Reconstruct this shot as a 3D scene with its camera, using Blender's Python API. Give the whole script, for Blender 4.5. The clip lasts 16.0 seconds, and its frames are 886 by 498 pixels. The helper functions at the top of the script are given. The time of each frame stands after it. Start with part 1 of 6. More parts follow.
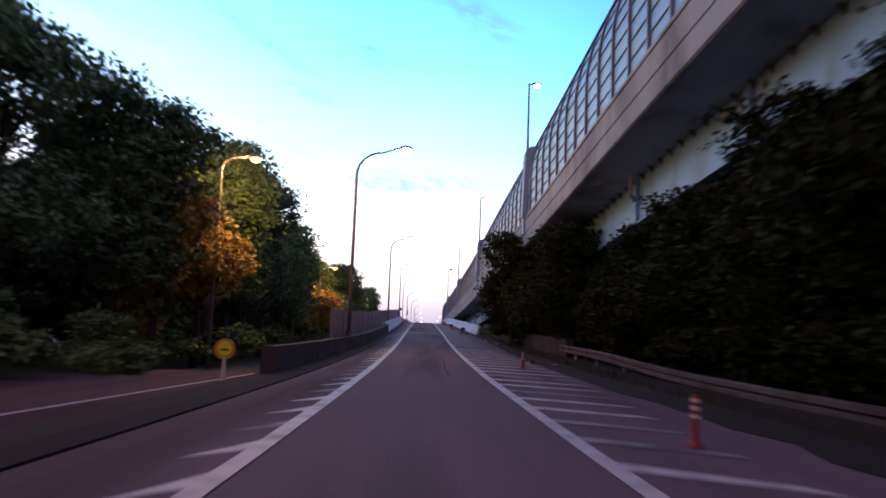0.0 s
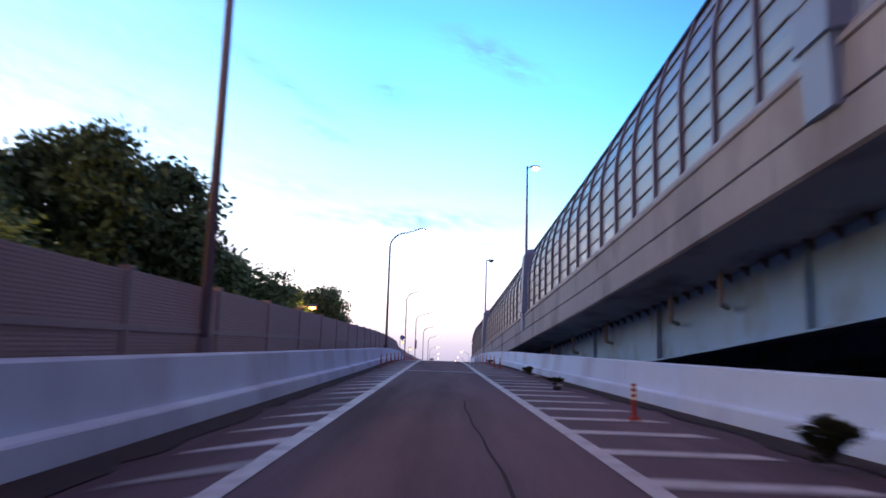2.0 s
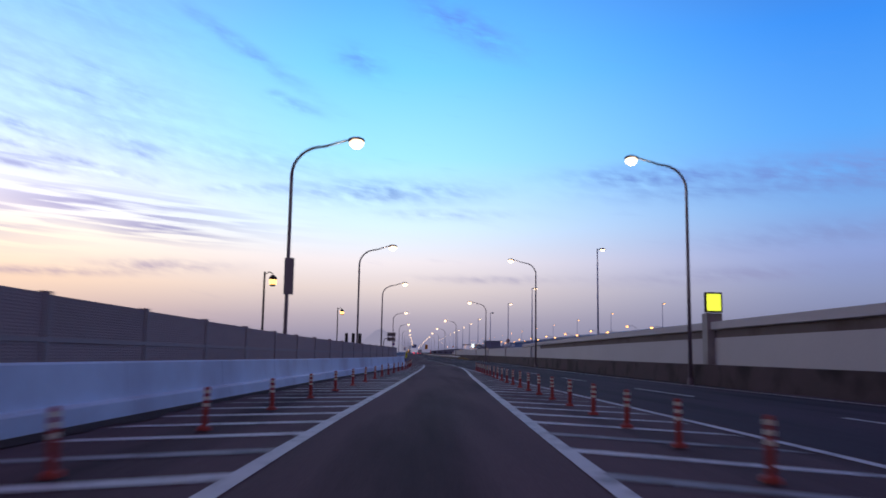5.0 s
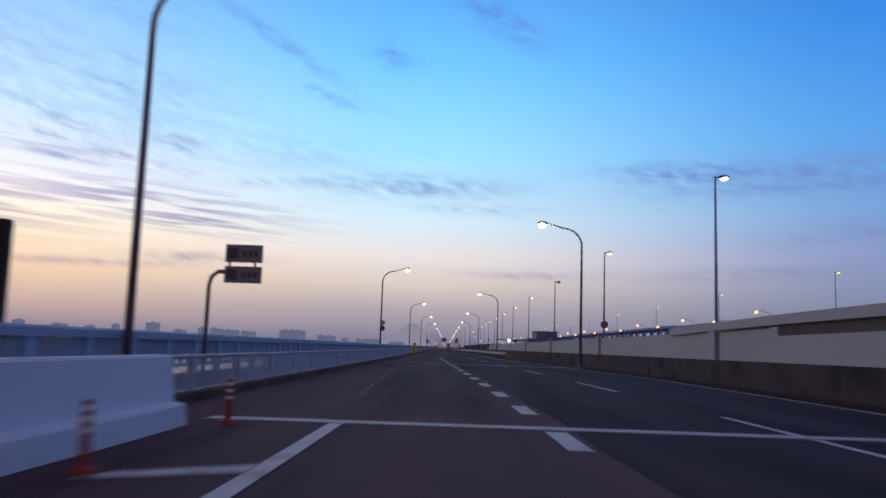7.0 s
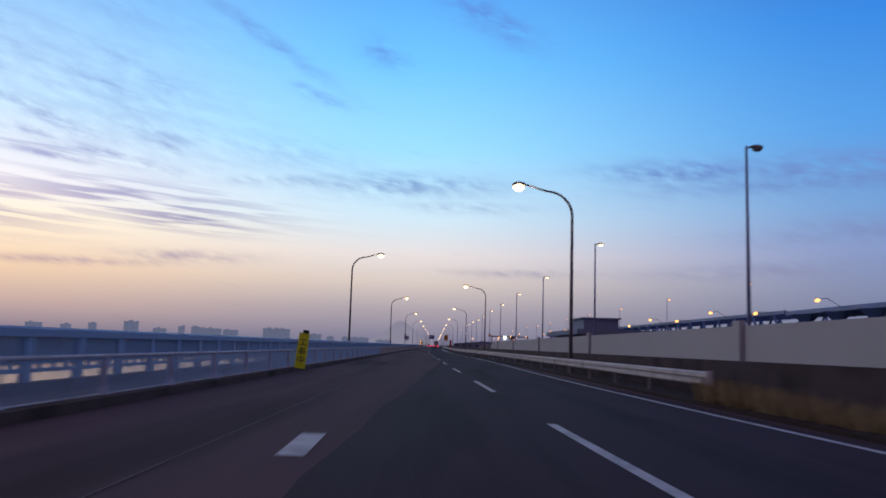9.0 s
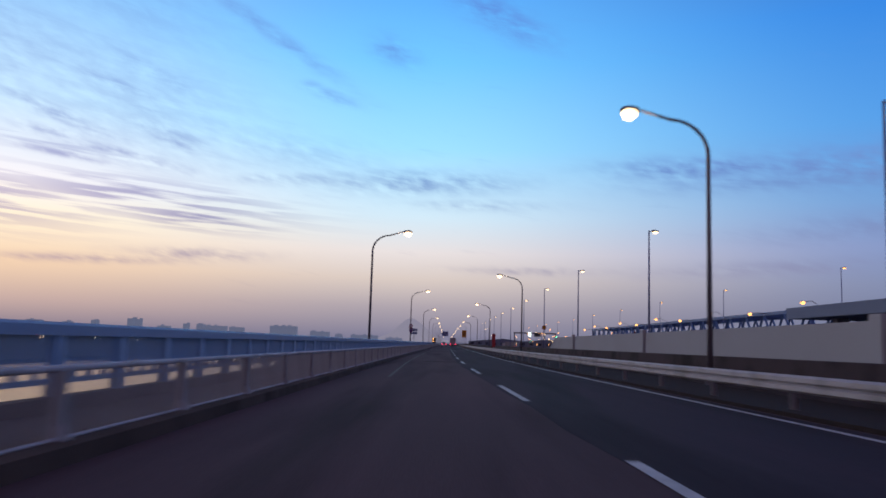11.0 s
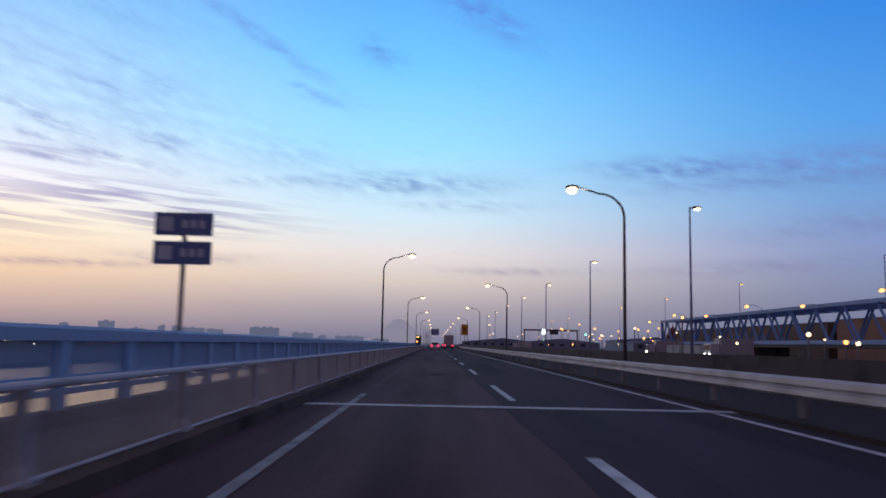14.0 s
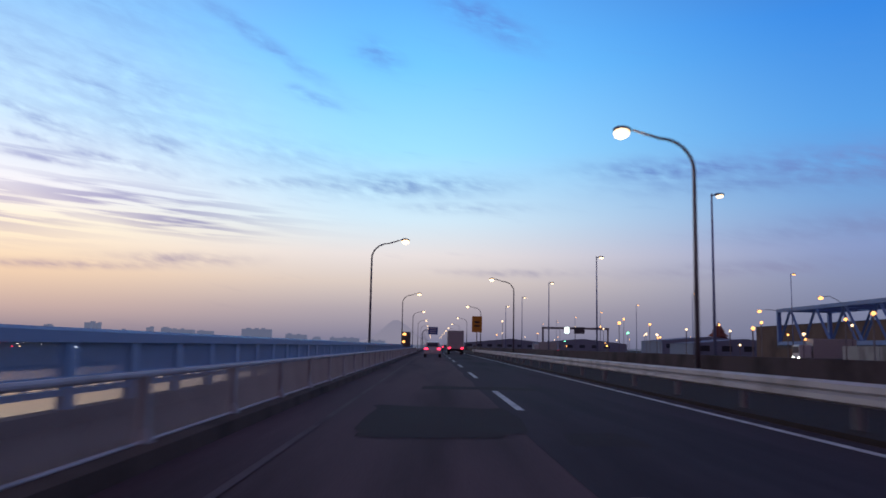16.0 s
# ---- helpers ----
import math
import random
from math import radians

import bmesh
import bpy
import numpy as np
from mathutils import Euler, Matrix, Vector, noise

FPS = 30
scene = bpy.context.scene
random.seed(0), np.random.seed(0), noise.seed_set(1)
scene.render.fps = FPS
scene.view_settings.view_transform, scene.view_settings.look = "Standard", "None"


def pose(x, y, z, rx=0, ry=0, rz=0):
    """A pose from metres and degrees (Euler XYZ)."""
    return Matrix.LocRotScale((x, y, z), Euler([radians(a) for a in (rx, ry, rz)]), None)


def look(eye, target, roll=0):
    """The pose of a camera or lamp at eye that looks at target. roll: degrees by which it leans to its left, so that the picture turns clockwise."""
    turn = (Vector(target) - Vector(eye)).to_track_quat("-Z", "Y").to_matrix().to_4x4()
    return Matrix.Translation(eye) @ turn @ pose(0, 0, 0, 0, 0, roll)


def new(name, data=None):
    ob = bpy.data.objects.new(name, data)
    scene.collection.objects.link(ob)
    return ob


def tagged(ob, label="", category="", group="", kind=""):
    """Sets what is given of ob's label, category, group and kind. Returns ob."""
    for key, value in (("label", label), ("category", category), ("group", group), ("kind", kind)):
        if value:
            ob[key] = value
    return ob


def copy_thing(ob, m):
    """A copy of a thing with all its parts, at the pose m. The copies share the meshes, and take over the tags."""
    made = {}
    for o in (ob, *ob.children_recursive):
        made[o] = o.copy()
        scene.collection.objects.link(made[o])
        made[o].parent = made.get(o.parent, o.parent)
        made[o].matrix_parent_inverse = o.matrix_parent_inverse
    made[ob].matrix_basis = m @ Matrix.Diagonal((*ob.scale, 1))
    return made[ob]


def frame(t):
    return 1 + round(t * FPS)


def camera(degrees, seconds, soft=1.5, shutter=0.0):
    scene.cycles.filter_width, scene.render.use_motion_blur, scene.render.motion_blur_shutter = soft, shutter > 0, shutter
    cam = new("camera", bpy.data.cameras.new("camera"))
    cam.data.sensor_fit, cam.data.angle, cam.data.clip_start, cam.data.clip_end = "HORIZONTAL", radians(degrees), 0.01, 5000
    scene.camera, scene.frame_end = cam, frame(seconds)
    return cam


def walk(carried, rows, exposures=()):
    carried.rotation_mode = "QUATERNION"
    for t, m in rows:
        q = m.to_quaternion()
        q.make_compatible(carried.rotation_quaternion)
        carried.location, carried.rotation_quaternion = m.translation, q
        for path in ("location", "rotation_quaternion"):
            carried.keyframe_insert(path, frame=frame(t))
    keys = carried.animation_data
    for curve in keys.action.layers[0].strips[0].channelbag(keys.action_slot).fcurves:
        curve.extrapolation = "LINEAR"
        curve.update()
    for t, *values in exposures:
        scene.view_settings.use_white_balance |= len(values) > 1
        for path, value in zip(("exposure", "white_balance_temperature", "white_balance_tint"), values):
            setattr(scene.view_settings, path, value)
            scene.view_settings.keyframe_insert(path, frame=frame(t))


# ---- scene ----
cam = camera(58.5, 16.0, soft=1.7, shutter=0.22)
# seconds, x, y, z, yaw, pitch, roll
# seconds, stops, kelvin, tint
EXPO = [(0.0, 1.3, 6500, 16), (1.0, 1.36, 6350, 15), (2.0, 1.20, 6200, 16), (2.5, 1.02, 6100, 16), (3.5, 0.72, 6050, 17), (4.5, 0.43, 6150, 16),
        (7.0, 0.16, 6450, 11), (9.0, 0.13, 6450, 11), (16.0, 0.13, 6450, 11)]
PATH = [
    (0, -0.09, 0.00, -4.00, -1.49, 6.92, -2.15),
    (0.5, -0.03, 17.91, -3.80, -0.81, 7.99, -2.95),
    (1, 0.08, 35.84, -3.37, -0.28, 9.05, -1.90),
    (1.5, -0.07, 53.72, -2.73, -0.44, 9.64, -2.18),
    (2, -0.03, 71.37, -1.95, -0.22, 9.49, -1.74),
    (2.5, -0.16, 89.07, -1.17, -0.32, 9.69, -1.58),
    (3, -0.13, 106.80, -0.39, -0.48, 9.68, -1.48),
    (3.5, -0.18, 124.48, 0.36, -0.63, 9.78, -1.52),
    (4, -0.44, 142.02, 0.91, -1.36, 8.90, -1.67),
    (4.5, -0.20, 159.49, 1.32, -2.38, 7.86, -0.82),
    (7, 3.08, 249.26, 1.12, 0.24, 7.07, -1.91),
    (7.5, 2.96, 267.78, 1.12, -1.26, 7.08, -2.52),
    (8, 3.32, 286.29, 1.13, -2.02, 7.14, -2.40),
    (8.5, 3.72, 304.86, 1.13, -1.84, 7.17, -1.78),
    (9, 3.86, 323.51, 1.14, -0.55, 6.97, -1.73),
    (9.5, 3.45, 342.28, 1.13, 1.17, 6.86, -1.64),
    (12, 1.19, 437.48, 1.13, -0.58, 6.78, -1.41),
    (12.5, 1.09, 456.64, 1.11, -0.76, 6.81, -1.20),
    (13, 1.06, 475.75, 1.16, -0.76, 6.89, -1.65),
    (13.5, 1.09, 494.76, 1.13, -0.59, 6.82, -1.37),
    (14, 1.03, 513.69, 1.13, -0.58, 6.87, -1.20),
    (14.5, 1.04, 532.47, 1.12, -0.70, 6.72, -1.42),
    (15, 1.06, 550.95, 1.12, -0.59, 6.86, -1.25),
    (15.5, 1.03, 569.20, 1.13, -0.71, 6.88, -1.32),
    (16, 1.07, 587.46, 1.12, -0.73, 6.99, -1.08),
]
walk(cam, [(t, pose(x, y, z, 90 + p, r, w)) for t, x, y, z, w, p, r in PATH], exposures=EXPO)

# ---- plan: curves along the road, y in metres ----


def curve(*knots):
    """A smooth curve through (y, value) knots, flat outside them."""
    ys, vs = [k[0] for k in knots], [k[1] for k in knots]
    slopes = [(vs[-1] - vs[0]) / (ys[-1] - ys[0]) if len(ys) == 2 else 0.0] * len(ys)
    for i in range(1, len(ys) - 1):
        a, b = (vs[i] - vs[i - 1]) / (ys[i] - ys[i - 1]), (vs[i + 1] - vs[i]) / (ys[i + 1] - ys[i])
        slopes[i] = 0.0 if a * b <= 0 else 2 * a * b / (a + b)

    def at(y):
        if y <= ys[0]:
            return vs[0]
        if y >= ys[-1]:
            return vs[-1]
        i = max(j for j in range(len(ys)) if ys[j] <= y)
        w = ys[i + 1] - ys[i]
        u = (y - ys[i]) / w
        return (vs[i] * (2 * u ** 3 - 3 * u * u + 1) + slopes[i] * w * (u ** 3 - 2 * u * u + u)
                + vs[i + 1] * (3 * u * u - 2 * u ** 3) + slopes[i + 1] * w * (u ** 3 - u * u))
    return at


road_z = curve((-120, -5.2), (0, -5.13), (18, -4.93), (36, -4.5), (54, -3.86), (71, -3.08), (89, -2.3), (107, -1.52),
               (124.5, -0.77), (142, -0.2), (160, 0.14), (178, 0.2), (215, 0.06), (245, 0.0), (260, 0.0))
wall_left_x = curve((-120, -3.4), (60, -3.4), (72, -3.45), (92, -3.5), (114, -3.66), (136, -3.95), (152, -4.2), (166, -4.72), (173, -4.92), (181, -4.8), (207, -3.9), (236, -2.0), (260, -0.55))
post_left_x = curve((110, -3.08), (133, -3.08), (160, -3.04), (172, -2.95), (180, -2.72), (215, -1.25), (256, 0.2))
line_left = curve((-120, -1.65), (155, -1.63), (178, -1.25), (215, 0.1), (256, 1.5), (266, 1.6))
line_a = curve((-120, 1.72), (70, 1.74), (112, 1.62), (155, 1.63), (178, 2.0), (215, 3.4), (250, 4.70), (262, 4.60), (275, 4.27), (296, 3.60), (331, 2.46), (400, 0.6), (450, -0.4), (475, -0.51))
line_b = curve((170, 9.0), (190, 8.9), (262, 8.25), (305, 6.95), (333, 5.75), (400, 3.9), (450, 2.8), (475, 2.66))
line_r = curve((170, 12.4), (285, 12.4), (304, 11.25), (334, 9.3), (345, 8.85), (356, 8.56), (370, 8.42), (400, 7.9), (447, 6.4), (475, 6.06))
median_edge = curve((170, 12.4), (285, 12.4), (304, 11.25), (334, 9.42), (341, 9.3), (400, 8.0), (447, 6.4), (475, 6.06))
median_x = curve((170, 13.3), (290, 13.2), (340, 11.4), (362, 10.7), (400, 10.35), (460, 10.3))
parapet_x = curve((-120, 8.3), (180, 3.99))
parapet_z = curve((-120, 8.2), (20, 4.9), (47, 3.85), (70, 3.3), (100, 2.42), (109, 2.27), (134, 1.84), (143, 1.72), (176, 1.38))
wall_right_x = curve((60, 5.15), (100, 4.62), (132, 4.27), (178, 4.0), (190, 3.95))


def flat(v):
    return lambda y: v


# ---- world: clear dusk sky, afterglow over the bay, thin cloud ----
world = bpy.data.worlds.new("dusk_sky")
scene.world = world
world.use_nodes = True
wt = world.node_tree
wt.nodes.clear()


def wmath(op, a, b=None, c=None, clamp=False):
    n = wt.nodes.new("ShaderNodeMath")
    n.operation, n.use_clamp = op, clamp
    for i, v in enumerate((a, b, c)):
        if v is None:
            continue
        if isinstance(v, (int, float)):
            n.inputs[i].default_value = v
        else:
            wt.links.new(v, n.inputs[i])
    return n.outputs[0]


def wmix(fac, a, b):
    n = wt.nodes.new("ShaderNodeMix")
    n.data_type = "RGBA"
    for s, v in ((n.inputs[0], fac), (n.inputs[6], a), (n.inputs[7], b)):
        if isinstance(v, (int, float)):
            s.default_value = v
        elif isinstance(v, tuple):
            s.default_value = v
        else:
            wt.links.new(v, s)
    return n.outputs[2]


def srgb(r, g, b):
    f = [((c / 255 + 0.055) / 1.055) ** 2.4 if c > 10 else c / 255 / 12.92 for c in (r, g, b)]
    return (f[0], f[1], f[2], 1.0)


def wramp(value, stops):
    n = wt.nodes.new("ShaderNodeValToRGB")
    while len(n.color_ramp.elements) < len(stops):
        n.color_ramp.elements.new(0.5)
    for e, (p, col) in zip(n.color_ramp.elements, stops):
        e.position, e.color = p, col
    wt.links.new(value, n.inputs[0])
    return n.outputs[0]


tex = wt.nodes.new("ShaderNodeTexCoord")
sep = wt.nodes.new("ShaderNodeSeparateXYZ")
wt.links.new(tex.outputs["Generated"], sep.inputs[0])
elev = wmath("MULTIPLY", wmath("ARCSINE", sep.outputs[2]), 180 / math.pi)
azim = wmath("MULTIPLY", wmath("ARCTAN2", sep.outputs[0], sep.outputs[1]), 180 / math.pi)
el = wmath("DIVIDE", wmath("ADD", elev, 2.0), 62.0, clamp=True)


def at_deg(d):
    return (d + 2) / 62


warm = wramp(el, [(at_deg(-2), srgb(84, 78, 98)), (at_deg(0.3), srgb(134, 122, 138)), (at_deg(2.0), srgb(194, 166, 158)), (at_deg(4.5), srgb(240, 206, 172)),
                  (at_deg(7.5), srgb(255, 238, 208)), (at_deg(10), srgb(246, 240, 242)), (at_deg(15), srgb(198, 228, 250)), (at_deg(22), srgb(148, 200, 246)),
                  (at_deg(30), srgb(114, 132, 188)), (at_deg(38), srgb(98, 88, 128)), (at_deg(60), srgb(92, 76, 100))])
mid = wramp(el, [(at_deg(-2), srgb(84, 80, 100)), (at_deg(0.3), srgb(122, 120, 144)), (at_deg(2.5), srgb(168, 158, 166)), (at_deg(4.5), srgb(210, 196, 188)),
                 (at_deg(6.5), srgb(226, 218, 216)), (at_deg(9), srgb(206, 228, 240)), (at_deg(14), srgb(156, 220, 254)), (at_deg(20), srgb(114, 197, 254)),
                 (at_deg(26), srgb(86, 164, 242)), (at_deg(36), srgb(92, 90, 138)), (at_deg(60), srgb(90, 74, 98))])
cool = wramp(el, [(at_deg(-2), srgb(74, 74, 94)), (at_deg(0.3), srgb(104, 110, 138)), (at_deg(2.5), srgb(116, 122, 150)), (at_deg(4.5), srgb(126, 136, 168)),
                  (at_deg(7), srgb(130, 148, 192)), (at_deg(10), srgb(112, 156, 208)), (at_deg(15), srgb(84, 154, 224)), (at_deg(22), srgb(56, 133, 220)),
                  (at_deg(30), srgb(66, 96, 168)), (at_deg(38), srgb(84, 76, 116)), (at_deg(60), srgb(88, 72, 96))])
smooth_l = wt.nodes.new("ShaderNodeMapRange")
smooth_l.interpolation_type = "SMOOTHSTEP"
wt.links.new(azim, smooth_l.inputs[0])
smooth_l.inputs[1].default_value, smooth_l.inputs[2].default_value = -34, -2
smooth_r = wt.nodes.new("ShaderNodeMapRange")
smooth_r.interpolation_type = "SMOOTHSTEP"
wt.links.new(azim, smooth_r.inputs[0])
smooth_r.inputs[1].default_value, smooth_r.inputs[2].default_value = -4, 32
sky_front = wmix(smooth_r.outputs[0], wmix(smooth_l.outputs[0], warm, mid), cool)
# away from the sunset the sky is already the dull violet of nightfall
night = wramp(el, [(at_deg(-2), srgb(67, 55, 61)), (at_deg(6), srgb(118, 100, 115)), (at_deg(20), srgb(109, 96, 121)), (at_deg(40), srgb(96, 82, 109)), (at_deg(60), srgb(87, 75, 100))])
turn_away = wt.nodes.new("ShaderNodeMapRange")
turn_away.interpolation_type = "SMOOTHSTEP"
wt.links.new(sep.outputs[1], turn_away.inputs[0])
turn_away.inputs[1].default_value, turn_away.inputs[2].default_value = 0.38, -0.35
sky_col = wmix(turn_away.outputs[0], sky_front, night)

# thin streaked cloud: fine long noise, gathered in a few drifting banks
comb = wt.nodes.new("ShaderNodeCombineXYZ")
wt.links.new(wmath("MULTIPLY", azim, 0.16), comb.inputs[0])
wt.links.new(wmath("MULTIPLY", wmath("ADD", elev, wmath("MULTIPLY", azim, 0.16)), 1.15), comb.inputs[1])
streak = wt.nodes.new("ShaderNodeTexNoise")
wt.links.new(comb.outputs[0], streak.inputs["Vector"])
streak.inputs["Scale"].default_value, streak.inputs["Detail"].default_value = 1.0, 7.0
streak.inputs["Roughness"].default_value = 0.62
streak.inputs["Distortion"].default_value = 0.35
comb2 = wt.nodes.new("ShaderNodeCombineXYZ")
wt.links.new(wmath("MULTIPLY", azim, 0.55), comb2.inputs[0])
wt.links.new(wmath("MULTIPLY", wmath("ADD", elev, wmath("MULTIPLY", azim, 0.3)), 1.3), comb2.inputs[1])
puff = wt.nodes.new("ShaderNodeTexNoise")
wt.links.new(comb2.outputs[0], puff.inputs["Vector"])
puff.inputs["Scale"].default_value, puff.inputs["Detail"].default_value = 1.3, 6.0

# azimuth, elevation, half length, half height (degrees), slope, weight
BANKS = [(-23.0, 16.0, 9.0, 4.5, -0.25, 0.40), (-14.0, 13.5, 9.0, 1.6, -0.1, 0.34), (-30.0, 18.0, 8.0, 4.0, -0.2, 0.45), (-13.8, 21.3, 5.4, 0.62, -0.52, 0.8), (-9.0, 17.3, 1.9, 0.4, -0.25, 0.75), (-10.6, 17.9, 0.8, 0.35, 0.0, 0.7), (-4.5, 20.7, 1.7, 0.9, -0.2, 0.85), (3.2, 23.3, 3.6, 1.1, -0.42, 1.3),
         (-25.5, 22.5, 9.0, 2.6, -0.2, 0.42), (-21.5, 17.6, 4.0, 0.7, -0.38, 0.7), (-27.0, 14.0, 4.6, 0.6, -0.3, 0.85), (-20.5, 13.8, 3.6, 0.6, -0.2, 0.75), 
         (-18.0, 5.6, 4.2, 0.42, 0.02, 0.85), (-24.5, 4.9, 6.5, 0.3, 0.04, 0.8), (-2.5, 11.5, 7.0, 0.85, 0.02, 0.85), (-11.0, 11.3, 5.0, 0.5, 0.05, 0.6), (2.0, 10.0, 5.0, 0.4, 0.0, 0.5), (-23.0, 11.9, 5.0, 0.55, -0.15, 0.9), (-20.0, 13.2, 1.8, 0.45, -0.35, 0.9), (-27.0, 11.6, 3.6, 0.25, -0.1, 0.9), (-23.8, 16.5, 3.2, 0.6, -0.3, 0.8), (-27.5, 12.9, 2.6, 0.4, -0.12, 0.85),
         (18.0, 12.5, 6.0, 0.75, -0.02, 1.3), (29.0, 12.1, 9.0, 1.2, -0.03, 1.5), (23.0, 11.5, 9.0, 0.8, 0.0, 0.8), (28.0, 8.2, 6.0, 0.9, 0.06, 0.6), (6.0, 5.3, 5.0, 0.28, 0.0, 0.6), (22.0, 5.6, 7.0, 0.5, 0.04, 0.5)]
bank = None
for a0, e0, aw, eh, sl, wgt in BANKS:
    da = wmath("SUBTRACT", azim, a0)
    de = wmath("SUBTRACT", wmath("SUBTRACT", elev, e0), wmath("MULTIPLY", da, sl))
    r2 = wmath("ADD", wmath("POWER", wmath("ABSOLUTE", wmath("DIVIDE", da, aw)), 2.0), wmath("POWER", wmath("ABSOLUTE", wmath("DIVIDE", de, eh)), 2.0))
    one = wmath("MULTIPLY", wmath("EXPONENT", wmath("MULTIPLY", r2, -1.0)), wgt)
    bank = one if bank is None else wmath("MAXIMUM", bank, one)
ragged = wmath("ADD", wmath("MULTIPLY", streak.outputs[0], 1.4), wmath("MULTIPLY", puff.outputs[0], 1.1))
cover = wmath("ADD", wmath("MULTIPLY", wmath("SUBTRACT", streak.outputs[0], 0.60), 0.9, clamp=True),
              wmath("MULTIPLY", bank, wmath("ADD", wmath("MULTIPLY", wmath("SUBTRACT", ragged, 1.25), 1.9), 0.62, clamp=True)))
comb3 = wt.nodes.new("ShaderNodeCombineXYZ")
wt.links.new(wmath("MULTIPLY", azim, 0.13), comb3.inputs[0])
wt.links.new(wmath("MULTIPLY", wmath("ADD", elev, wmath("MULTIPLY", azim, 0.06)), 2.5), comb3.inputs[1])
ribs = wt.nodes.new("ShaderNodeTexNoise")
wt.links.new(comb3.outputs[0], ribs.inputs["Vector"])
ribs.inputs["Scale"].default_value, ribs.inputs["Detail"].default_value = 1.0, 4.0
ribs.inputs["Roughness"].default_value, ribs.inputs["Distortion"].default_value = 0.5, 0.15
rib_bank = None
for a0, e0, aw, eh, sl, wgt in ((-21.5, 9.2, 8.5, 1.3, -0.05, 1.0), (-18.0, 8.2, 5.0, 0.9, -0.03, 1.0), (-31.0, 8.4, 7.0, 1.8, -0.02, 0.85), (-27.0, 12.0, 6.0, 0.7, -0.1, 0.6)):
    da = wmath("SUBTRACT", azim, a0)
    de = wmath("SUBTRACT", wmath("SUBTRACT", elev, e0), wmath("MULTIPLY", da, sl))
    r2 = wmath("ADD", wmath("POWER", wmath("ABSOLUTE", wmath("DIVIDE", da, aw)), 2.0), wmath("POWER", wmath("ABSOLUTE", wmath("DIVIDE", de, eh)), 2.0))
    one = wmath("MULTIPLY", wmath("EXPONENT", wmath("MULTIPLY", r2, -1.0)), wgt)
    rib_bank = one if rib_bank is None else wmath("MAXIMUM", rib_bank, one)
cover = wmath("MAXIMUM", cover, wmath("MULTIPLY", rib_bank, wmath("MULTIPLY", wmath("SUBTRACT", ribs.outputs[0], 0.43), 7.5, clamp=True)))
cover = wmath("MULTIPLY", cover, 0.88, clamp=True)
cloud_warm = wramp(el, [(at_deg(0), srgb(116, 104, 126)), (at_deg(5), srgb(170, 146, 162)), (at_deg(9), srgb(172, 158, 192)), (at_deg(14), srgb(140, 158, 206)), (at_deg(24), srgb(122, 164, 222))])
cloud_cool = wramp(el, [(at_deg(0), srgb(98, 100, 128)), (at_deg(5), srgb(132, 128, 158)), (at_deg(11), srgb(108, 138, 192)), (at_deg(17), srgb(104, 152, 222)), (at_deg(24), srgb(92, 144, 218))])
sky_all = wmix(cover, sky_col, wmix(smooth_l.outputs[0], cloud_warm, cloud_cool))
bg = wt.nodes.new("ShaderNodeBackground")
wt.links.new(sky_all, bg.inputs[0])
bg.inputs[1].default_value = 1.0
wout = wt.nodes.new("ShaderNodeOutputWorld")
wt.links.new(bg.outputs[0], wout.inputs[0])

# afterglow: the sun is just under the horizon to the left
sun = new("afterglow_sun", bpy.data.lights.new("afterglow_sun", "SUN"))
sun.data.energy, sun.data.angle, sun.data.color = 0.12, radians(30), (1.0, 0.78, 0.6)
sun.matrix_world = look((-900, 900, 130), (0, 0, 0))


